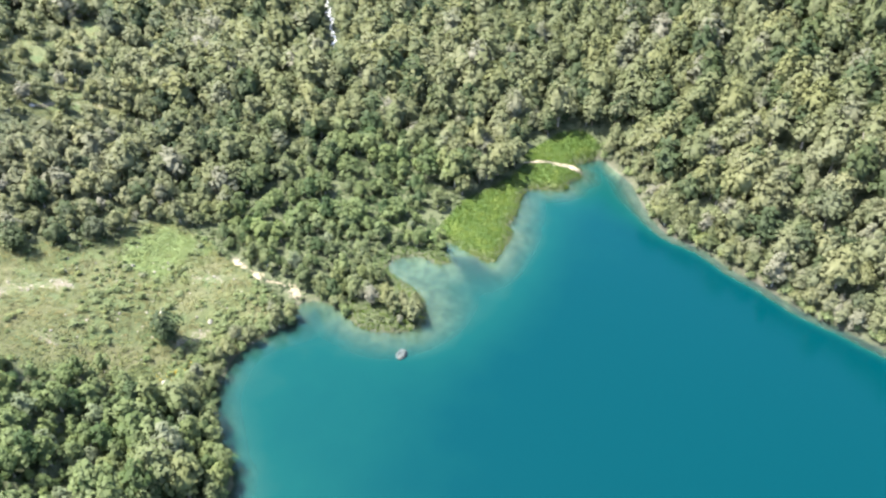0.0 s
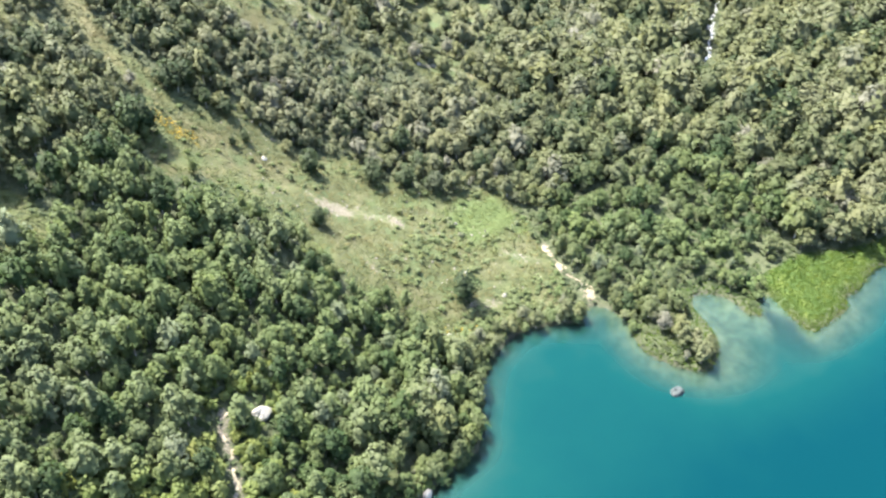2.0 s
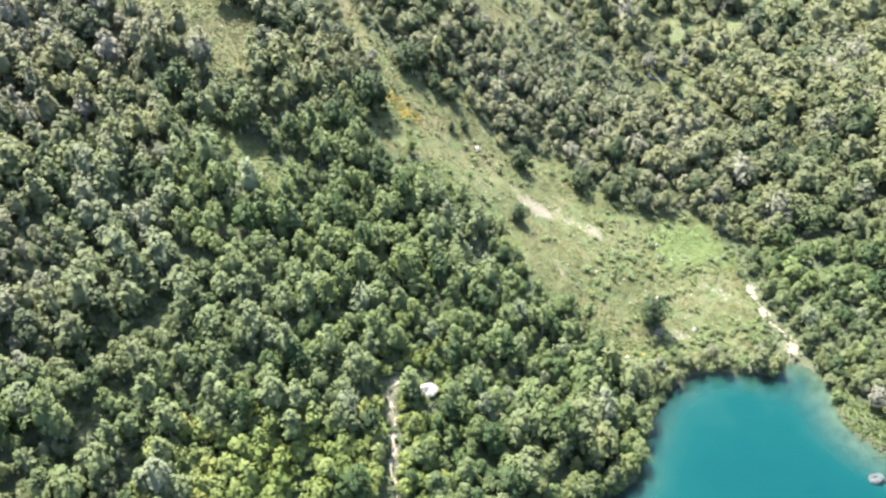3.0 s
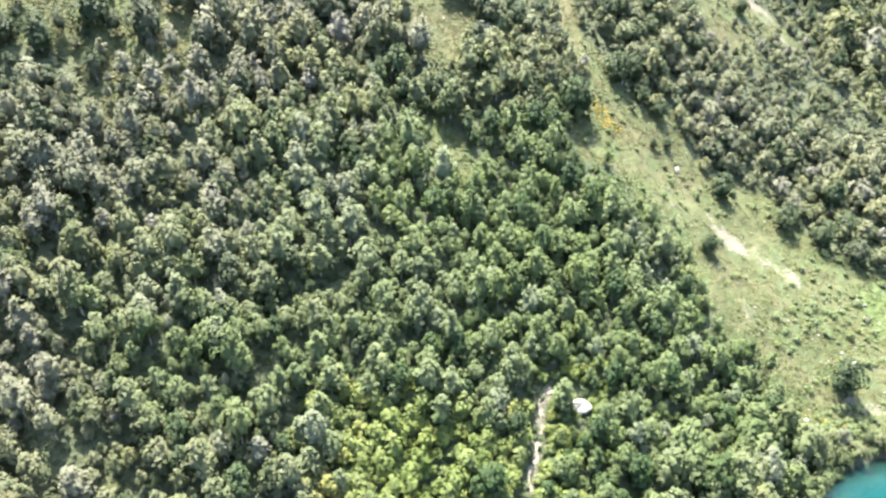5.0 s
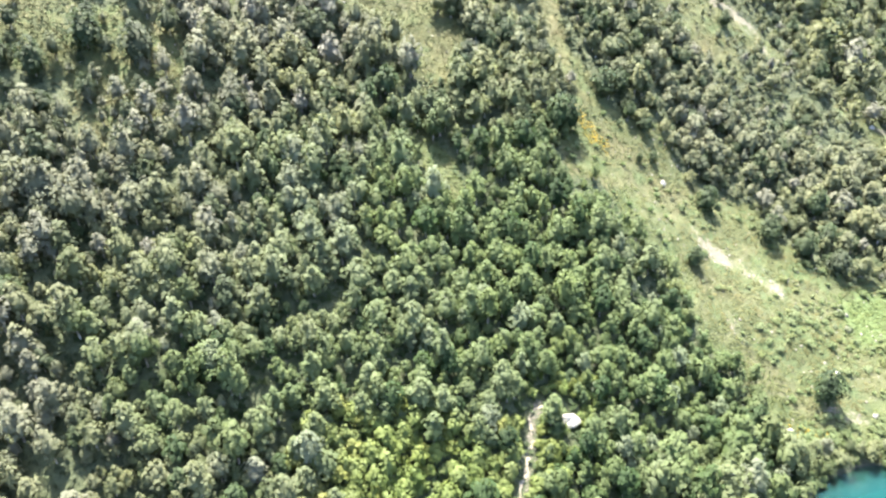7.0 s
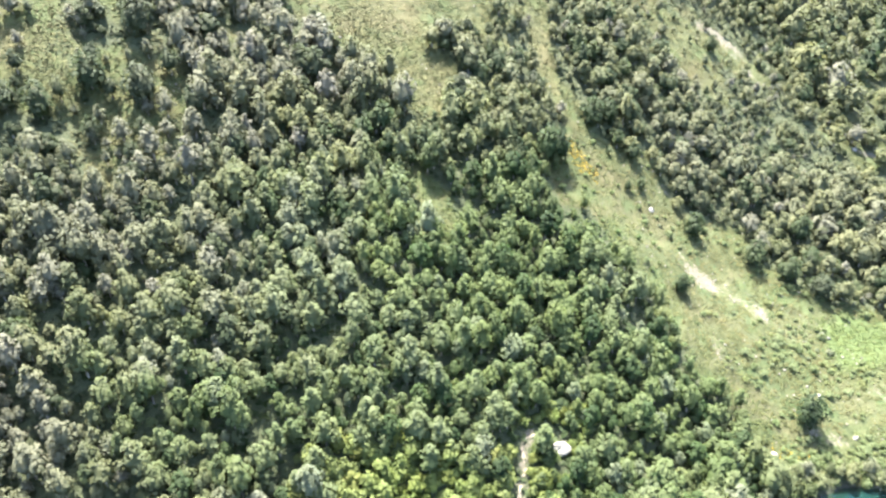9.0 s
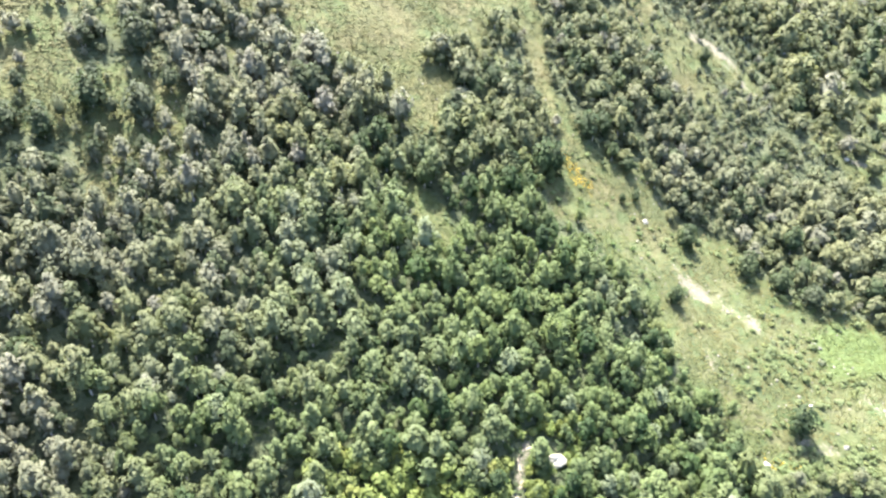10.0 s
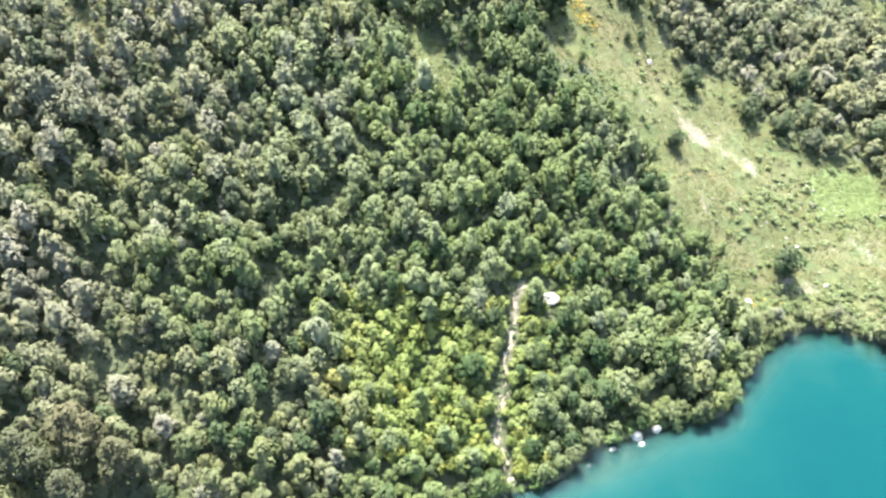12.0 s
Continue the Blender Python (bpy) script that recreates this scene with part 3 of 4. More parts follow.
def scattered(low_x, high_x, low_y, high_y, step, seed, shake=0.42):
    """Spots on a shaken grid."""
    rng = np.random.default_rng(seed)
    xs, ys = np.meshgrid(np.arange(low_x, high_x, step), np.arange(low_y, high_y, step * 0.87))
    xs = xs + (np.arange(len(xs)) % 2)[:, None] * step / 2
    xs, ys = xs.ravel(), ys.ravel()
    return xs + rng.uniform(-shake, shake, len(xs)) * step, ys + rng.uniform(-shake, shake, len(xs)) * step, rng


def density(x, y, d):
    """How likely a tree stands at a spot."""
    meadow, lush, stones, marsh = covers(x, y)
    meadow = meadow * (1 - 0.75 * open_wood(x, y))
    shrub = np.maximum.reduce([np.clip(2.2 - 2 * np.hypot((x - sx) / sa, (y - sy) / sb), 0, 1) for sx, sy, sa, sb in SHRUB_SPOTS])
    keep = 1 - np.maximum.reduce([meadow, lush, np.clip(stones * 1.4, 0, 1), marsh, np.clip(1.6 * shrub - 0.65, 0, 0.93)])
    trail = np.minimum(line_distance(STONE_LINES[4], x, y), line_distance([(18.3, 74.6, 0.3), (19.4, 70.5, 0.5), (19.8, 67.6, 0.2)], x, y))
    keep *= (trail > 1.75) * (1 - 0.62 * open_wood(x, y))
    keep *= np.hypot(x + 45.5, y - 38.5) > 7
    keep *= line_distance([(88.6, 88, 1.5), (87.2, 80, 2.2), (86.6, 76, 2.2), (88, 72, 2.2)], x, y) > 0.6
    keep *= ring_distance(MARSH, x, y) > 1.2
    keep *= (d > 0.5) & (np.minimum(line_distance(STREAM, x, y), line_distance(STREAM, x + 2.6, y + 1.7)) > 2.6)
    keep *= np.where((value_noise(x, y, 7, 8) < -0.6) & (x < 120), 0.5, 1)
    keep *= np.where(line_distance([(-70, 128, 9), (-60, 100, 5)], x, y) < 0, 0.5, 1)
    islet = ring_distance([(84, 60), (89, 60), (97, 54), (97, 44), (84, 44)], x, y) < 0
    keep *= ~((d < 2.5) & (x > 94) & (x < 113) & (y > 44) & (y < 62))
    return np.where(islet, 0.0, keep), shrub


# single trees that stand free: x, y, size
FREE_TREES = [(-53.2, 107.6, 1.4), (-45.7, 107.8, 1.45), (-51.4, 100, 0.8), (-58.5, 100.6, 1.15), (-63.4, 100.6, 1.1), (-56.4, 96, 0.8), (-38.2, 109, 1.0), (-56.4, 117.5, 0.8), (-56.4, 121.8, 0.8), (-48.6, 119.6, 1.45), (-39.6, 118, 0.75),
              (-22.7, 123.2, 1.2), (-26.9, 125.8, 1.0), (16.4, 119.2, 1.0), (22.6, 121.4, 1.45), (25.0, 122.2, 1.25), (33.8, 135.2, 1.35), (37.2, 137, 1.2), (42.2, 130.6, 0.85), (39.7, 123, 0.42), (43.0, 125, 0.52), (53.5, 119.4, 1.12), (65.7, 115.8, 1.25),
              (72.2, 112.6, 1.15), (77.8, 109.4, 1.25), (46.7, 103.4, 0.9), (65.2, 82.2, 1.3), (3.4, 141.3, 0.75), (7.5, 137.2, 1.1), (10, 134.6, 1.0), (14, 138, 1.1), (18.4, 141, 1.0), (21, 136.5, 1.0), (70, 171, 0.9)]
for k, (x, y, size) in enumerate(FREE_TREES):
    BUSHY[k % 4].single(stand_at(x, y, 1.9 * k, size, 1.0 + 0.1 * math.sin(k)), "dark green round-crowned birch standing free on the grass", "tree", "free-standing trees on the meadow")

ISLET_TREES = [(90.9, 46.8, 0.95), (92.0, 48.6, 0.7), (90.8, 51.0, 0.85), (92.4, 53.2, 0.8), (91.6, 56.2, 0.8), (93.6, 58.2, 0.7), (89.2, 48.8, 0.35), (94.0, 50.6, 0.6), (95.2, 48.4, 0.65), (93.4, 46.9, 0.6)]
for k, (x, y, size) in enumerate(ISLET_TREES):
    BIRCH[k % 8].single(stand_at(x, y, 1.3 * k, size * 1.5, 1.0), "green birch on the grassy spit in the lake", "tree", "trees on the spit")

OVERHANG = [(43, 54.9, 0.8), (46.2, 56.2, 0.9), (40, 55.6, 0.75), (48.8, 58.2, 0.85), (51.5, 61.8, 0.8), (36.5, 55.2, 0.7)]
for k, (x, y, size) in enumerate(OVERHANG):
    BIRCH[(k + 3) % 8].single(stand_at(x, y, 1.7 * k, size * 1.6, 0.9), "leafy green birch leaning over the lake's edge", "tree", "birches at the water's edge")

# the wood
west_rows, delta_rows, east_rows = [], [], []
px, py, rng = scattered(-95, 245, -45, 285, 2.05, 5)
pd = shore_distance(px, py)
keep, shrub = density(px, py, pd)
sight = ring_distance(IN_SIGHT, px, py) < 0
big = value_noise(px, py, 26, 6)
rim = ring_distance(MEADOW, px, py)
for x, y, d, k, s, on, b, e in zip(px, py, pd, keep, shrub, sight, big, rim):
    luck, turn, size, pick = rng.random(), rng.uniform(0, 6.28), 0.6 + 1.05 * rng.random() ** 1.9, int(rng.integers(0, 1000))
    if not on or luck > k:
        continue
    size *= 1 + 0.12 * b
    if d < 3.5:
        size *= 0.8
    elif 26 < x < 60 and d < 14 and y < 76:
        size *= 1.5
    if 92 < x < 135 and 45 < y < 100:
        size *= 0.72
    size *= 1 - 0.3 * float(open_wood(x, y))
    if float(line_distance([(96, 148, 5), (111, 144, 5.5), (119, 134, 5)], np.array(x), np.array(y))) < 0:
        size *= 0.45
    if e < 5:
        size *= 0.72
    away = math.hypot(x, y)
    dark = rng.random() < 0.16
    if 0.83 * (x - 145) - 0.56 * (y - 11) > -4 and y < 60:
        if rng.random() < 0.40:
            east_rows.append(((DARK if dark else BIRCH)[pick % (4 if dark else 8)], x, y, turn, size * 1.9, rng.uniform(0.8, 1.1)))
    elif x < 98 and y > 105 and away > 128:
        if rng.random() < 0.82:
            low = 0.6 if 48 < x < 92 and 143 < y < 190 and 1.45 * (x - 60) + (y - 158) > -4 else 0.95
            delta_rows.append(((MID_DARK if dark else MID_BIRCH)[pick % (4 if dark else 7)], x, y, turn, size * low, rng.uniform(0.75, 1.05)))
    elif away > 128:
        far = away > 185
        if rng.random() < (0.40 if far else 0.52):
            delta_rows.append((((FAR_DARK if far else MID_DARK) if dark else (FAR_BIRCH if far else MID_BIRCH))[pick % (4 if dark else 7)], x, y, turn, size * (1.7 if far else 1.4), rng.uniform(0.75, 1.05)))
    else:
        west_rows.append(((DARK if dark else BIRCH)[pick % (4 if dark else 8)], x, y, turn, size * 1.05, rng.uniform(0.85, 1.2)))

# the trees of the lower slope above the bank are things of their own
lower = sorted(range(len(west_rows)), key=lambda k: west_rows[k][2] + 0.25 * abs(west_rows[k][1] - 10))[:290]
chosen = set(lower)
for k in lower:
    plant, x, y, turn, size, stretch = west_rows[k]
    plant.single(stand_at(x, y, turn, size, stretch), "leafy green mountain birch on the wooded slope above the lake", "tree", "birches on the lower slope")
wood("slope_forest", "dense green birch wood on a steep slope", [r for k, r in enumerate(west_rows) if k not in chosen])
wood("valley_forest", "dense grey-green birch wood on the valley floor", delta_rows)
wood("lakeside_forest", "tall dense green wood on a steep bank", east_rows)

# dark pines on the lower slope
PINES = [(-44.8, 43.0, 1.1), (-39.8, 40.6, 1.0), (-50.4, 40.0, 1.05), (-45.2, 37.0, 0.95)]
for x, y, size in PINES:
    PINE[int(-x) % 3].single(stand_at(x, y, x, size), "tall brownish-green pine among the birches", "tree", "pines on the lower slope")

# shrubs that hang over the banks
sx, sy, rng = scattered(-5, 178, -42, 80, 1.7, 27, 0.5)
sd = shore_distance(sx, sy)
open_bank = np.minimum(ring_distance(MARSH, sx, sy), line_distance([(86, 68, 2.4), (88.5, 73, 2.8), (87, 80, 2.2)], sx, sy)) < 0.5
islet = ring_distance([(84, 58), (89, 60), (97, 54), (97, 44), (84, 44)], sx, sy) < 0
bank_rows = [((MID_BIRCH if rng.random() < 0.4 else LOW_SHRUB)[int(rng.integers(0, 5))], x, y, rng.uniform(0, 6.28), 1.0, rng.uniform(0.8, 1.1))
             for x, y, d, o, i in zip(sx, sy, sd, open_bank, islet) if 0.15 < d < 2.4 and not o and not i and not (94 < x < 113 and 44 < y < 62) and rng.random() < 0.75]
east_bank = [(MID_BIRCH[int(rng.integers(0, 5))], x, y, rng.uniform(0, 6.28), rng.uniform(0.65, 1.1), rng.uniform(0.8, 1.0)) for x, y, d in zip(sx, sy, sd) if 0.2 < d < 4.2 and x > 100 and y < 26 and rng.random() < 0.5]
bank_rows = east_bank + [(p, x, y, t, (rng.uniform(0.75, 1.2) if 38 < x < 84 else rng.uniform(0.45, 0.8)) if p.tall > 2.5 else rng.uniform(0.9, 1.8), q) for p, x, y, t, s, q in bank_rows]
wood("bank_shrubs", "leafy shrubs hanging over the water's edge", bank_rows, "shrubs")

# yellow-green shrubs round the lower path
sx, sy, rng = scattered(-26, 26, 40, 74, 1.5, 21)
_, spot = density(sx, sy, shore_distance(sx, sy))
meadow, lush, stones, marsh = covers(sx, sy)
shrub_rows = [(SHRUB[int(rng.integers(0, 5))], x, y, rng.uniform(0, 6.28), rng.uniform(0.7, 1.6), rng.uniform(0.8, 1.3))
              for x, y, s, st, d in zip(sx, sy, spot, stones, shore_distance(sx, sy)) if d > 0.8 and st < 0.3 and min(line_distance(STONE_LINES[4], np.array(x + k * 0.55), np.array(y - k * 0.75)) for k in (0, 1)) > 0.65 and rng.random() < 1.8 * s]
for plant, x, y, turn, size, stretch in shrub_rows[:280]:
    plant.single(stand_at(x, y, turn, size, stretch), "yellow-green leafy shrub beside the stony path", "shrub", "shrubs round the path")
if len(shrub_rows) > 280:
    wood("shrub_thicket", "yellow-green leafy shrubs on the lower slope", shrub_rows[280:], "shrubs")

# young shrubs that fill the small clearing round the large boulder
sx, sy, rng = scattered(13.5, 24, 65, 77, 1.25, 29, 0.5)
gap = np.minimum(line_distance(STONE_LINES[4], sx, sy), line_distance([(19.3, 72.2, 0.9), (19.4, 70.5, 1.0), (19.7, 67.8, 0.8)], sx, sy))
for x, y, g in zip(sx, sy, gap):
    if g > 0.55 and rng.random() < 0.85:
        SHRUB[int(rng.integers(0, 5))].single(stand_at(x, y, rng.uniform(0, 6.28), rng.uniform(0.55, 0.95), rng.uniform(0.8, 1.2)), "young green shrub beside the large boulder", "shrub", "young shrubs round the boulder")

# low shrubs on the meadow and along the banks
sx, sy, rng = scattered(15, 97, 68, 140, 1.2, 23, 0.5)
meadow, lush, stones, marsh = covers(sx, sy)
clump = 0.7 * value_noise(sx, sy, 10, 12) + 0.5 * value_noise(sx, sy, 4, 13)
low_rows = [(LOW_SHRUB[int(rng.integers(0, 4))], x, y, rng.uniform(0, 6.28), rng.uniform(0.35, 0.7) + 0.6 * rng.random() ** 4, rng.uniform(0.45, 0.85))
            for x, y, m, l, st, d, c in zip(sx, sy, meadow, lush, stones, shore_distance(sx, sy), clump)
            if m > 0.6 and st < 0.4 and l < 0.6 and d > 0.7 and rng.random() < (0.8 if d < 9 else 0.10 + 0.75 * max(c, 0) if y < 102 else 0.03 + 0.25 * max(c, 0))]
for plant, x, y, turn, size, stretch in low_rows[:280]:
    plant.single(stand_at(x, y, turn, size, stretch), "low grey-green shrub on the stony meadow", "shrub", "low shrubs on the meadow")
if len(low_rows) > 280:
    wood("meadow_shrubs", "low grey-green shrubs on the stony meadow", low_rows[280:], "shrubs")


def tufts(name, label, x, y, rng, leaf, size, each=3, category="grass", spread_out=1.0, rise=0.35):
    """Low plants: a few leaf clumps at every spot."""
    x, y = np.repeat(x, each) + rng.normal(size=len(x) * each) * size * spread_out, np.repeat(y, each) + rng.normal(size=len(y) * each) * size * spread_out
    p = np.stack([x, y, height(x, y) + size * rise * rng.uniform(0.1, 1.0, len(x))], 1)
    v, q, w = leaf_clumps(rng, p, np.tile((0, 0, 1.0), (len(p), 1)), size * 1.2, 0.5)
    mesh = fast_mesh(name, v, q, [leaf], normals=w)
    give(mesh, "plant", np.repeat(rng.random(len(p) // each), 3 * each))
    return tagged(new(name, mesh), label, category, kind="stuff")


sx, sy, rng = scattered(-88, 125, 60, 195, 1.0, 31, 0.5)
meadow, lush, stones, marsh = covers(sx, sy)
near = (meadow > 0.4) & (lush < 0.5) & (stones < 0.35) & (shore_distance(sx, sy) > 0.6) & (value_noise(sx, sy, 5, 14) + rng.normal(size=len(sx)) * 0.5 > -0.6)
tufts("meadow_herbs", "yellow-green grass and herbs of a mountain meadow", sx[near], sy[near], rng, HERB_LEAF, 0.18, 10, spread_out=2.8, rise=0.75)
sx, sy, rng = scattered(70, 96, 88, 112, 0.75, 32, 0.5)
near = (covers(sx, sy)[1] > rng.uniform(0.15, 0.85, len(sx))) & (covers(sx, sy)[2] < 0.35)
tufts("lush_herbs", "tall fresh green herbs at the foot of the meadow", sx[near], sy[near], rng, LUSH_LEAF, 0.24, 6, spread_out=2.2)
sx, sy, rng = scattered(-90, 245, -45, 285, 1.9, 37, 0.5)
floor = (covers(sx, sy)[0] < 0.5) & (shore_distance(sx, sy) > 1.0) & (ring_distance(IN_SIGHT, sx, sy) < 0) & (rng.random(len(sx)) < 0.8) & (covers(sx, sy)[2] < 0.3) & (covers(sx, sy)[3] < 0.3)
tufts("forest_undergrowth", "green ferns and herbs under the birches", sx[floor], sy[floor], rng, FERN_LEAF, 0.40, 7, "undergrowth", 1.8, 0.9)
sx, sy, rng = scattered(108, 176, 28, 60, 0.62, 33, 0.5)
wet = (covers(sx, sy)[3] > 0.45) & (covers(sx, sy)[2] < 0.3) & (shore_distance(sx, sy) > 0.1)
tufts("marsh_sedge", "bright green sedge on the marshy bank", sx[wet], sy[wet], rng, SEDGE_LEAF, 0.2, 5, spread_out=1.6)
sx, sy, rng = scattered(20, 70, 70, 130, 0.7, 39, 0.5)
bloom = np.minimum(line_distance([(29, 124.5, 2.0), (31.5, 123, 1.4), (28, 127, 0.9)], sx, sy), line_distance([(59, 77, 0.8), (63, 76, 0.5)], sx, sy)) < rng.normal(size=len(sx)) * 0.5
tufts("yellow_flowers", "patches of orange-yellow flowers in the meadow", sx[bloom], sy[bloom], rng, FLOWERS, 0.19, 6, "flowers")
sx, sy, rng = scattered(83, 114, 43, 66, 0.6, 35, 0.5)
wet = (shore_distance(sx, sy) > 0.15) & ((sx < 99) | (shore_distance(sx, sy) < 3.2))
tufts("spit_grass", "yellow-green grass on the low spit", sx[wet], sy[wet], rng, SEDGE_LEAF, 0.2)


# ---- stones ----
def rock_shape(seed, flat=0.7, cuts=2):
    """A broken boulder with worn edges."""
    bm = bmesh.new()
    bmesh.ops.create_icosphere(bm, subdivisions=cuts, radius=1.0)
    off = Vector((seed * 3.1, seed * 1.7, seed * 2.3))
    for v in bm.verts:
        way = v.co.normalized()
        r = 0.82 + 0.42 * noise.noise(way * 1.1 + off) + 0.18 * noise.noise(way * 2.7 + off)
        v.co = Vector((way.x * r * 1.2, way.y * r * 0.9, max(way.z * r * flat, -0.35)))
    for k in range(6):
        cut = Vector((math.sin(seed * 1.3 + k * 2.4), math.cos(seed * 1.3 + k * 2.4), 0.25 + 0.3 * (k % 3))).normalized()
        for v in bm.verts:
            over = v.co.dot(cut) - (0.55 + 0.07 * ((seed + k) % 4))
            if over > 0:
                v.co -= cut * over
    return bm


def rock_mesh(name, seed, material, flat=0.7, cuts=2):
    bm = rock_shape(seed, flat, cuts)
    mesh = bpy.data.meshes.new(name)
    bm.to_mesh(mesh)
    bm.free()
    mesh.materials.append(material)
    return mesh


# x, y, size, pale, name, label
BOULDERS = [(19.3, 70.6, 1.55, True, "large pale granite boulder beside the path"), (82.1, 44.9, 1.6, False, "grey boulder standing in the shallow lake"), (-6, 54, 0.75, True, "pale boulder among yellow-green shrubs"),
            (-6, 60, 0.75, True, "pale boulder among yellow-green shrubs"), (32.5, 52.1, 1.15, True, "pale boulder at the edge of the lake"), (36.0, 53.2, 0.95, True, "pale boulder at the edge of the lake"),
            (33.1, 50.8, 0.7, True, "pale boulder at the edge of the lake"), (57.2, 76.2, 1.0, True, "pale boulder on the meadow"), (11.2, 89.8, 0.8, True, "pale boulder in a forest gap"), (75, 100.7, 0.7, False, "grey boulder in lush herbs"),
            (76.2, 100, 0.5, False, "grey boulder in lush herbs"), (113.5, 156, 1.1, True, "pale boulder on a grassy slope"), (105, 155.5, 0.8, True, "pale boulder on a grassy slope"),
            (44.6, 121.0, 0.7, True, "pale boulder on the meadow"), (73, 80, 0.6, True, "pale boulder on the meadow"), (69, 87, 0.5, True, "pale boulder on the meadow"), (118.5, -36.5, 0.6, False, "grey boulder at the edge of the lake"),
            (28.3, 50.0, 0.7, True, "pale boulder at the edge of the lake"), (24.2, 47.4, 0.6, False, "grey boulder at the edge of the lake"), (29.3, 50.0, 0.4, True, "pale boulder at the edge of the lake")]
for k, (x, y, size, pale, label) in enumerate(BOULDERS):
    rock = new("boulder", rock_mesh("boulder", k + 3, PALE_ROCK if pale else WET_ROCK if height(x, y) < 0.6 else GREY_ROCK, 0.75, 3))
    rock.matrix_basis = Matrix.LocRotScale((x, y, max(float(height(x, y)), -0.35) + 0.2 * size), Euler((0.1, 0.15 * (k % 3 - 1), 2.1 * k)), (size, size, size))
    tagged(rock, label, "boulder", "boulders")


def stones(name, label, spots, material, rng, low, high):
    """Loose stones at the spots, as one layer."""
    shapes = []
    for k in range(5):
        bm = rock_shape(k + 40, 0.6, 1)
        bm.verts.ensure_lookup_table()
        shapes.append((np.array([v.co[:] for v in bm.verts]), np.array([[v.index for v in f.verts] for f in bm.faces])))
        bm.free()
    verts, faces, count = [], [], 0
    z = height(spots[:, 0], spots[:, 1])
    for (x, y), h in zip(spots, z):
        v, f = shapes[int(rng.integers(0, 5))]
        size, turn = low * (high / low) ** (rng.random() ** 2.2), rng.uniform(0, 6.28)
        c, s = math.cos(turn) * size, math.sin(turn) * size
        verts.append(v @ np.array([[c, s, 0], [-s, c, 0], [0, 0, size]]) + (x, y, h + 0.1 * size))
        faces.append(f + count)
        count += len(v)
    mesh = bpy.data.meshes.new(name)
    mesh.from_pydata(np.concatenate(verts).tolist(), [], np.concatenate(faces).tolist())
    mesh.materials.append(material)
    return tagged(new(name, mesh), label, "stones", kind="stuff")


sx, sy, rng = scattered(-45, 120, 40, 182, 0.8, 41, 0.5)
meadow, lush, bare, marsh = covers(sx, sy)
luck = rng.random(len(sx))
on = (luck < np.clip(bare * 0.42 + np.where((meadow > 0.6) & (sy < 135), 0.10, 0.03 * (meadow > 0.6)) * (1 + 1.5 * value_noise(sx, sy, 7, 17)), 0, 1)) & (shore_distance(sx, sy) > 0.5)
stones("scree", "loose pale stones on the meadow and the path", np.stack([sx[on], sy[on]], 1), SCREE_ROCK, rng, 0.09, 0.5)
sx, sy, rng = scattered(5, 175, -40, 75, 0.9, 43, 0.5)
d = shore_distance(sx, sy)
on = (np.abs(d + 0.3) < 1.0) & (rng.random(len(sx)) < 0.22)
stones("bank_stones", "grey stones along the water's edge", np.stack([sx[on], sy[on]], 1), WET_ROCK, rng, 0.08, 0.32)


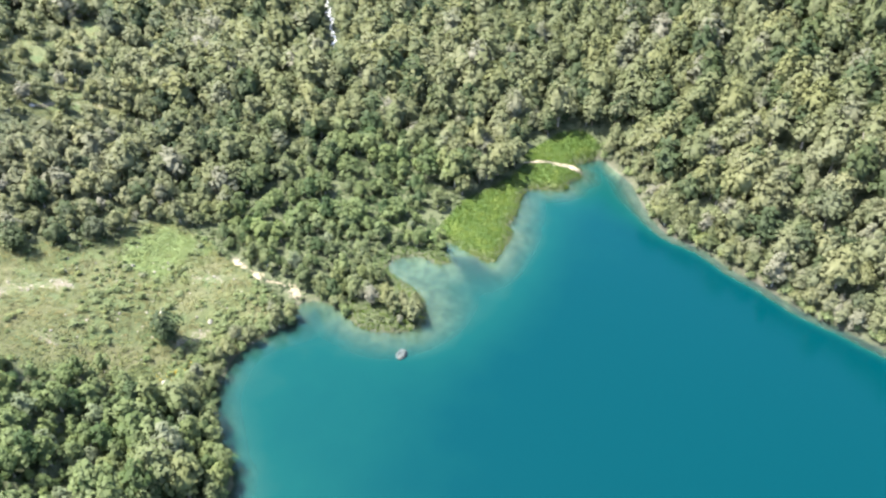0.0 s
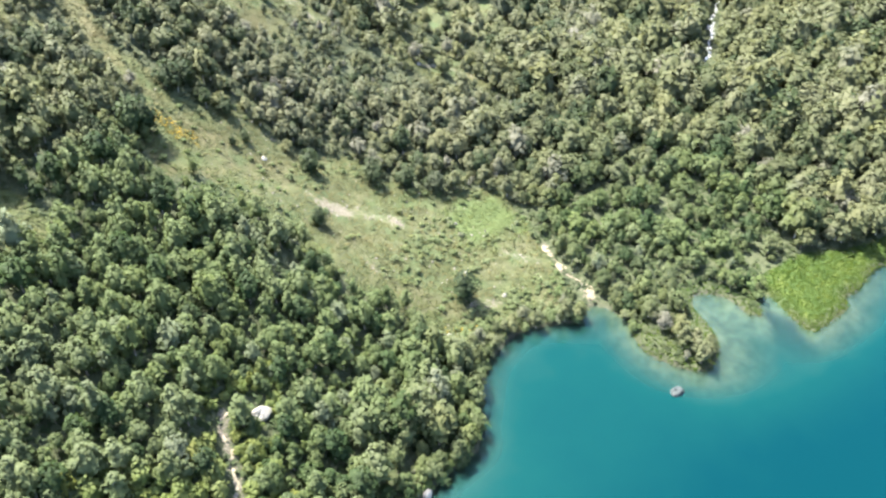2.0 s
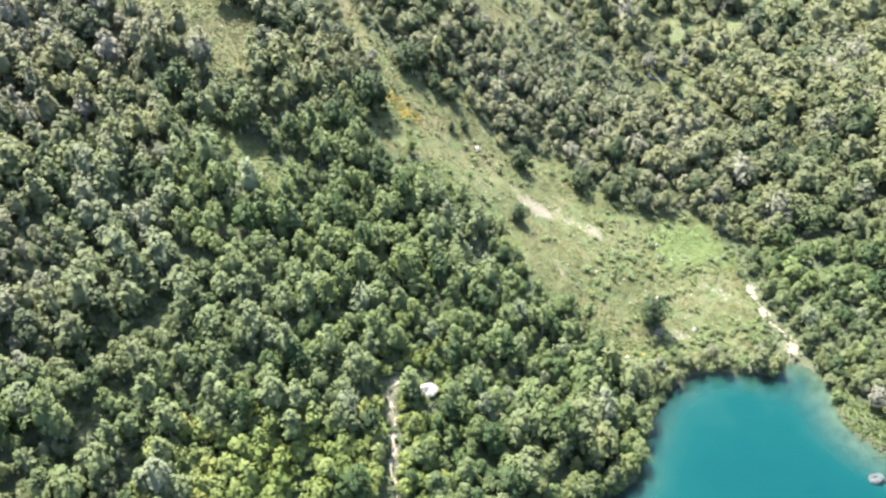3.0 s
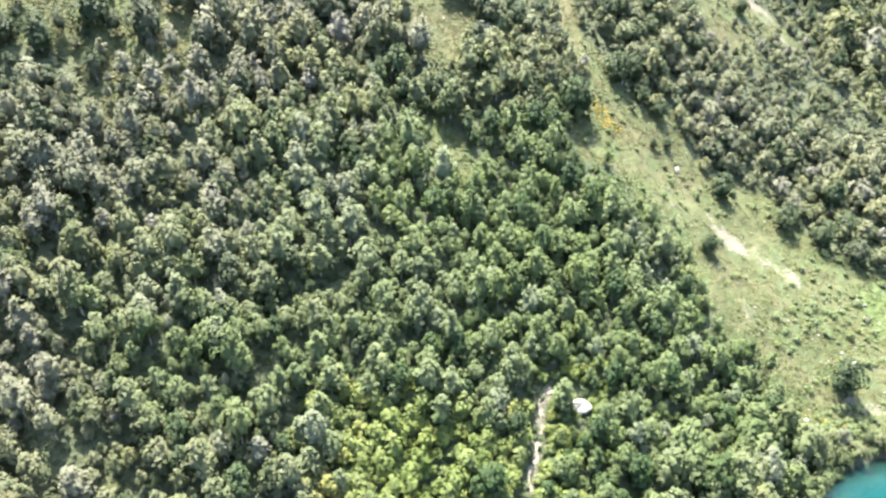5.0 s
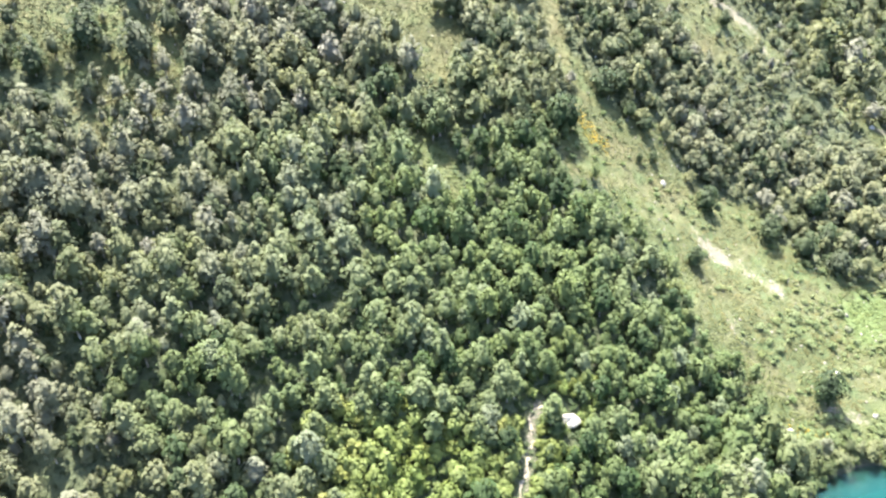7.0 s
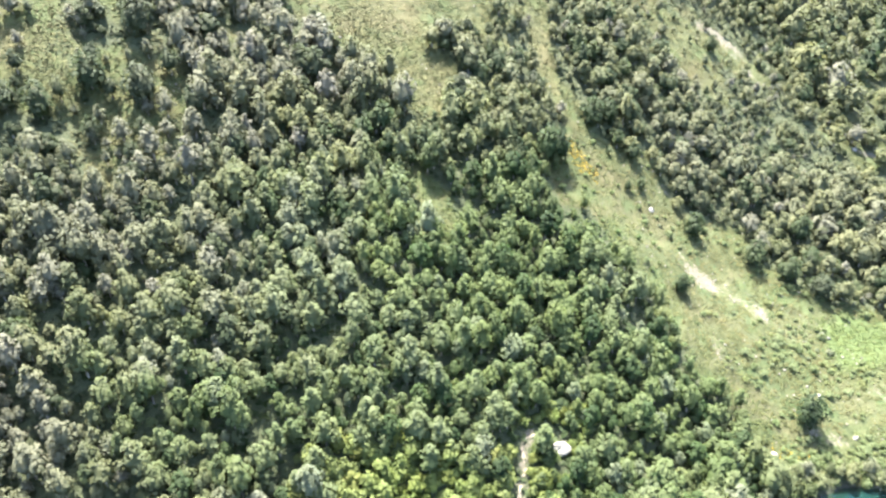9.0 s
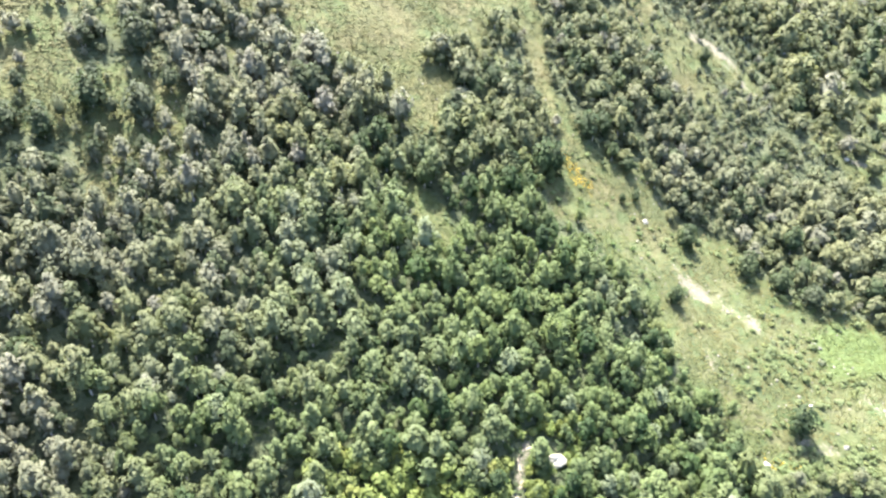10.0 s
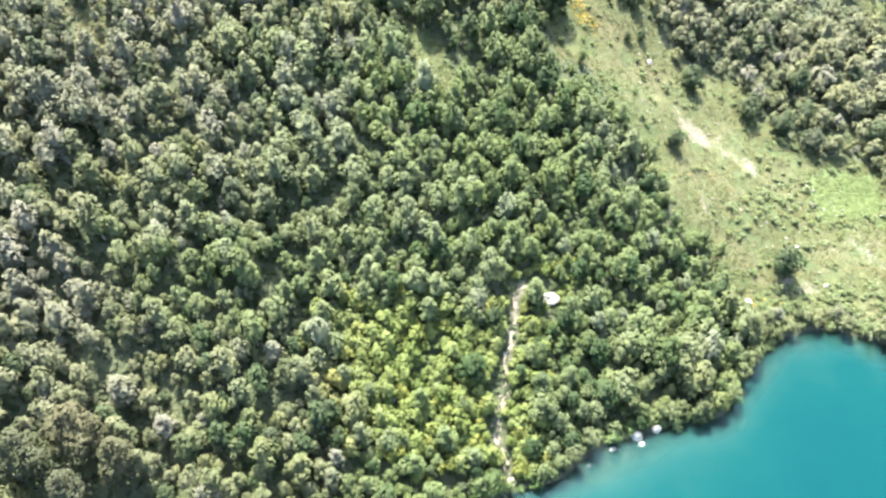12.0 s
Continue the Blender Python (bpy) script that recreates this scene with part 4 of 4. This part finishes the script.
# ---- path, sand bar, dry channel and stream ----
def ribbon(name, label, category, line, material, seed, hump=0.12, wander=0.3, gaps=0.1):
    """A narrow uneven strip lying on the ground along the line (x, y, half width)."""
    bm = bmesh.new()
    rng = np.random.default_rng(seed)
    line = np.array(line, float)
    run = np.r_[0, np.cumsum(np.hypot(*np.diff(line[:, :2], axis=0).T))]
    count = max(int(run[-1] / 0.55), 8)
    at = np.linspace(0, run[-1], count)
    pts = np.stack([np.interp(at, run, line[:, k]) for k in range(3)], 1)
    rows = []
    for k, (x, y, r) in enumerate(pts):
        way = pts[min(k + 1, count - 1)] - pts[max(k - 1, 0)]
        side = np.array([-way[1], way[0]]) / (np.hypot(way[0], way[1]) + 1e-9)
        sway = wander * float(value_noise(at[k], seed, 3.2, seed))
        r *= max(0.25, 0.9 + 0.7 * float(value_noise(at[k], seed, 1.7, seed + 1)))
        row = []
        for u in np.linspace(-1, 1, 5):
            w = u * r * rng.uniform(0.8, 1.2) + sway
            px, py = x + side[0] * w, y + side[1] * w
            row.append(bm.verts.new((px, py, float(height(px, py)) + hump * (1.6 - 2.2 * u * u) + rng.normal() * 0.03)))
        rows.append(row)
    for a, b in zip(rows, rows[1:]):
        for k in range(4):
            if rng.random() > gaps * (1.0 if k in (1, 2) else 1.8):
                bm.faces.new((a[k], a[k + 1], b[k + 1], b[k]))
    mesh = bpy.data.meshes.new(name)
    bm.to_mesh(mesh)
    bm.free()
    mesh.materials.append(material)
    return tagged(new(name, mesh), label, category, kind="structure")


ribbon("path", "narrow pale stony footpath down through the shrubs", "path", [(15.5, 72, 0.4), (14, 70, 0.55), (13, 66, 0.65), (12, 61, 0.6), (10.3, 55, 0.6), (10, 50, 0.5), (11.5, 46, 0.7), (12, 43.6, 0.7)], SAND, 61, 0.045, 0.8, 0.45)
ribbon("sand_bar", "thin white sand bar at the head of the lake", "sand bar", [(154.6, 46.6, 0.3), (156.5, 43, 0.45), (157.8, 40, 0.5), (159.1, 36.2, 1.1), (159.9, 33.2, 1.3)], SAND, 67, 0.2, 0.15)
ribbon("dry_channel", "pale stony channel running down to the lake", "stream bed", [(90, 87.6, 0.5), (89.8, 85, 0.8), (88.6, 81.6, 0.9), (87.6, 78, 0.9), (88.5, 75.8, 0.9), (89.4, 73.4, 0.8), (87.4, 70.6, 0.9)], SAND, 71, 0.08, 0.4, 0.25)
ribbon("stream", "white tumbling mountain stream between the trees", "stream", STREAM, FOAM, 73, 0.2, 1.0, 0.4)
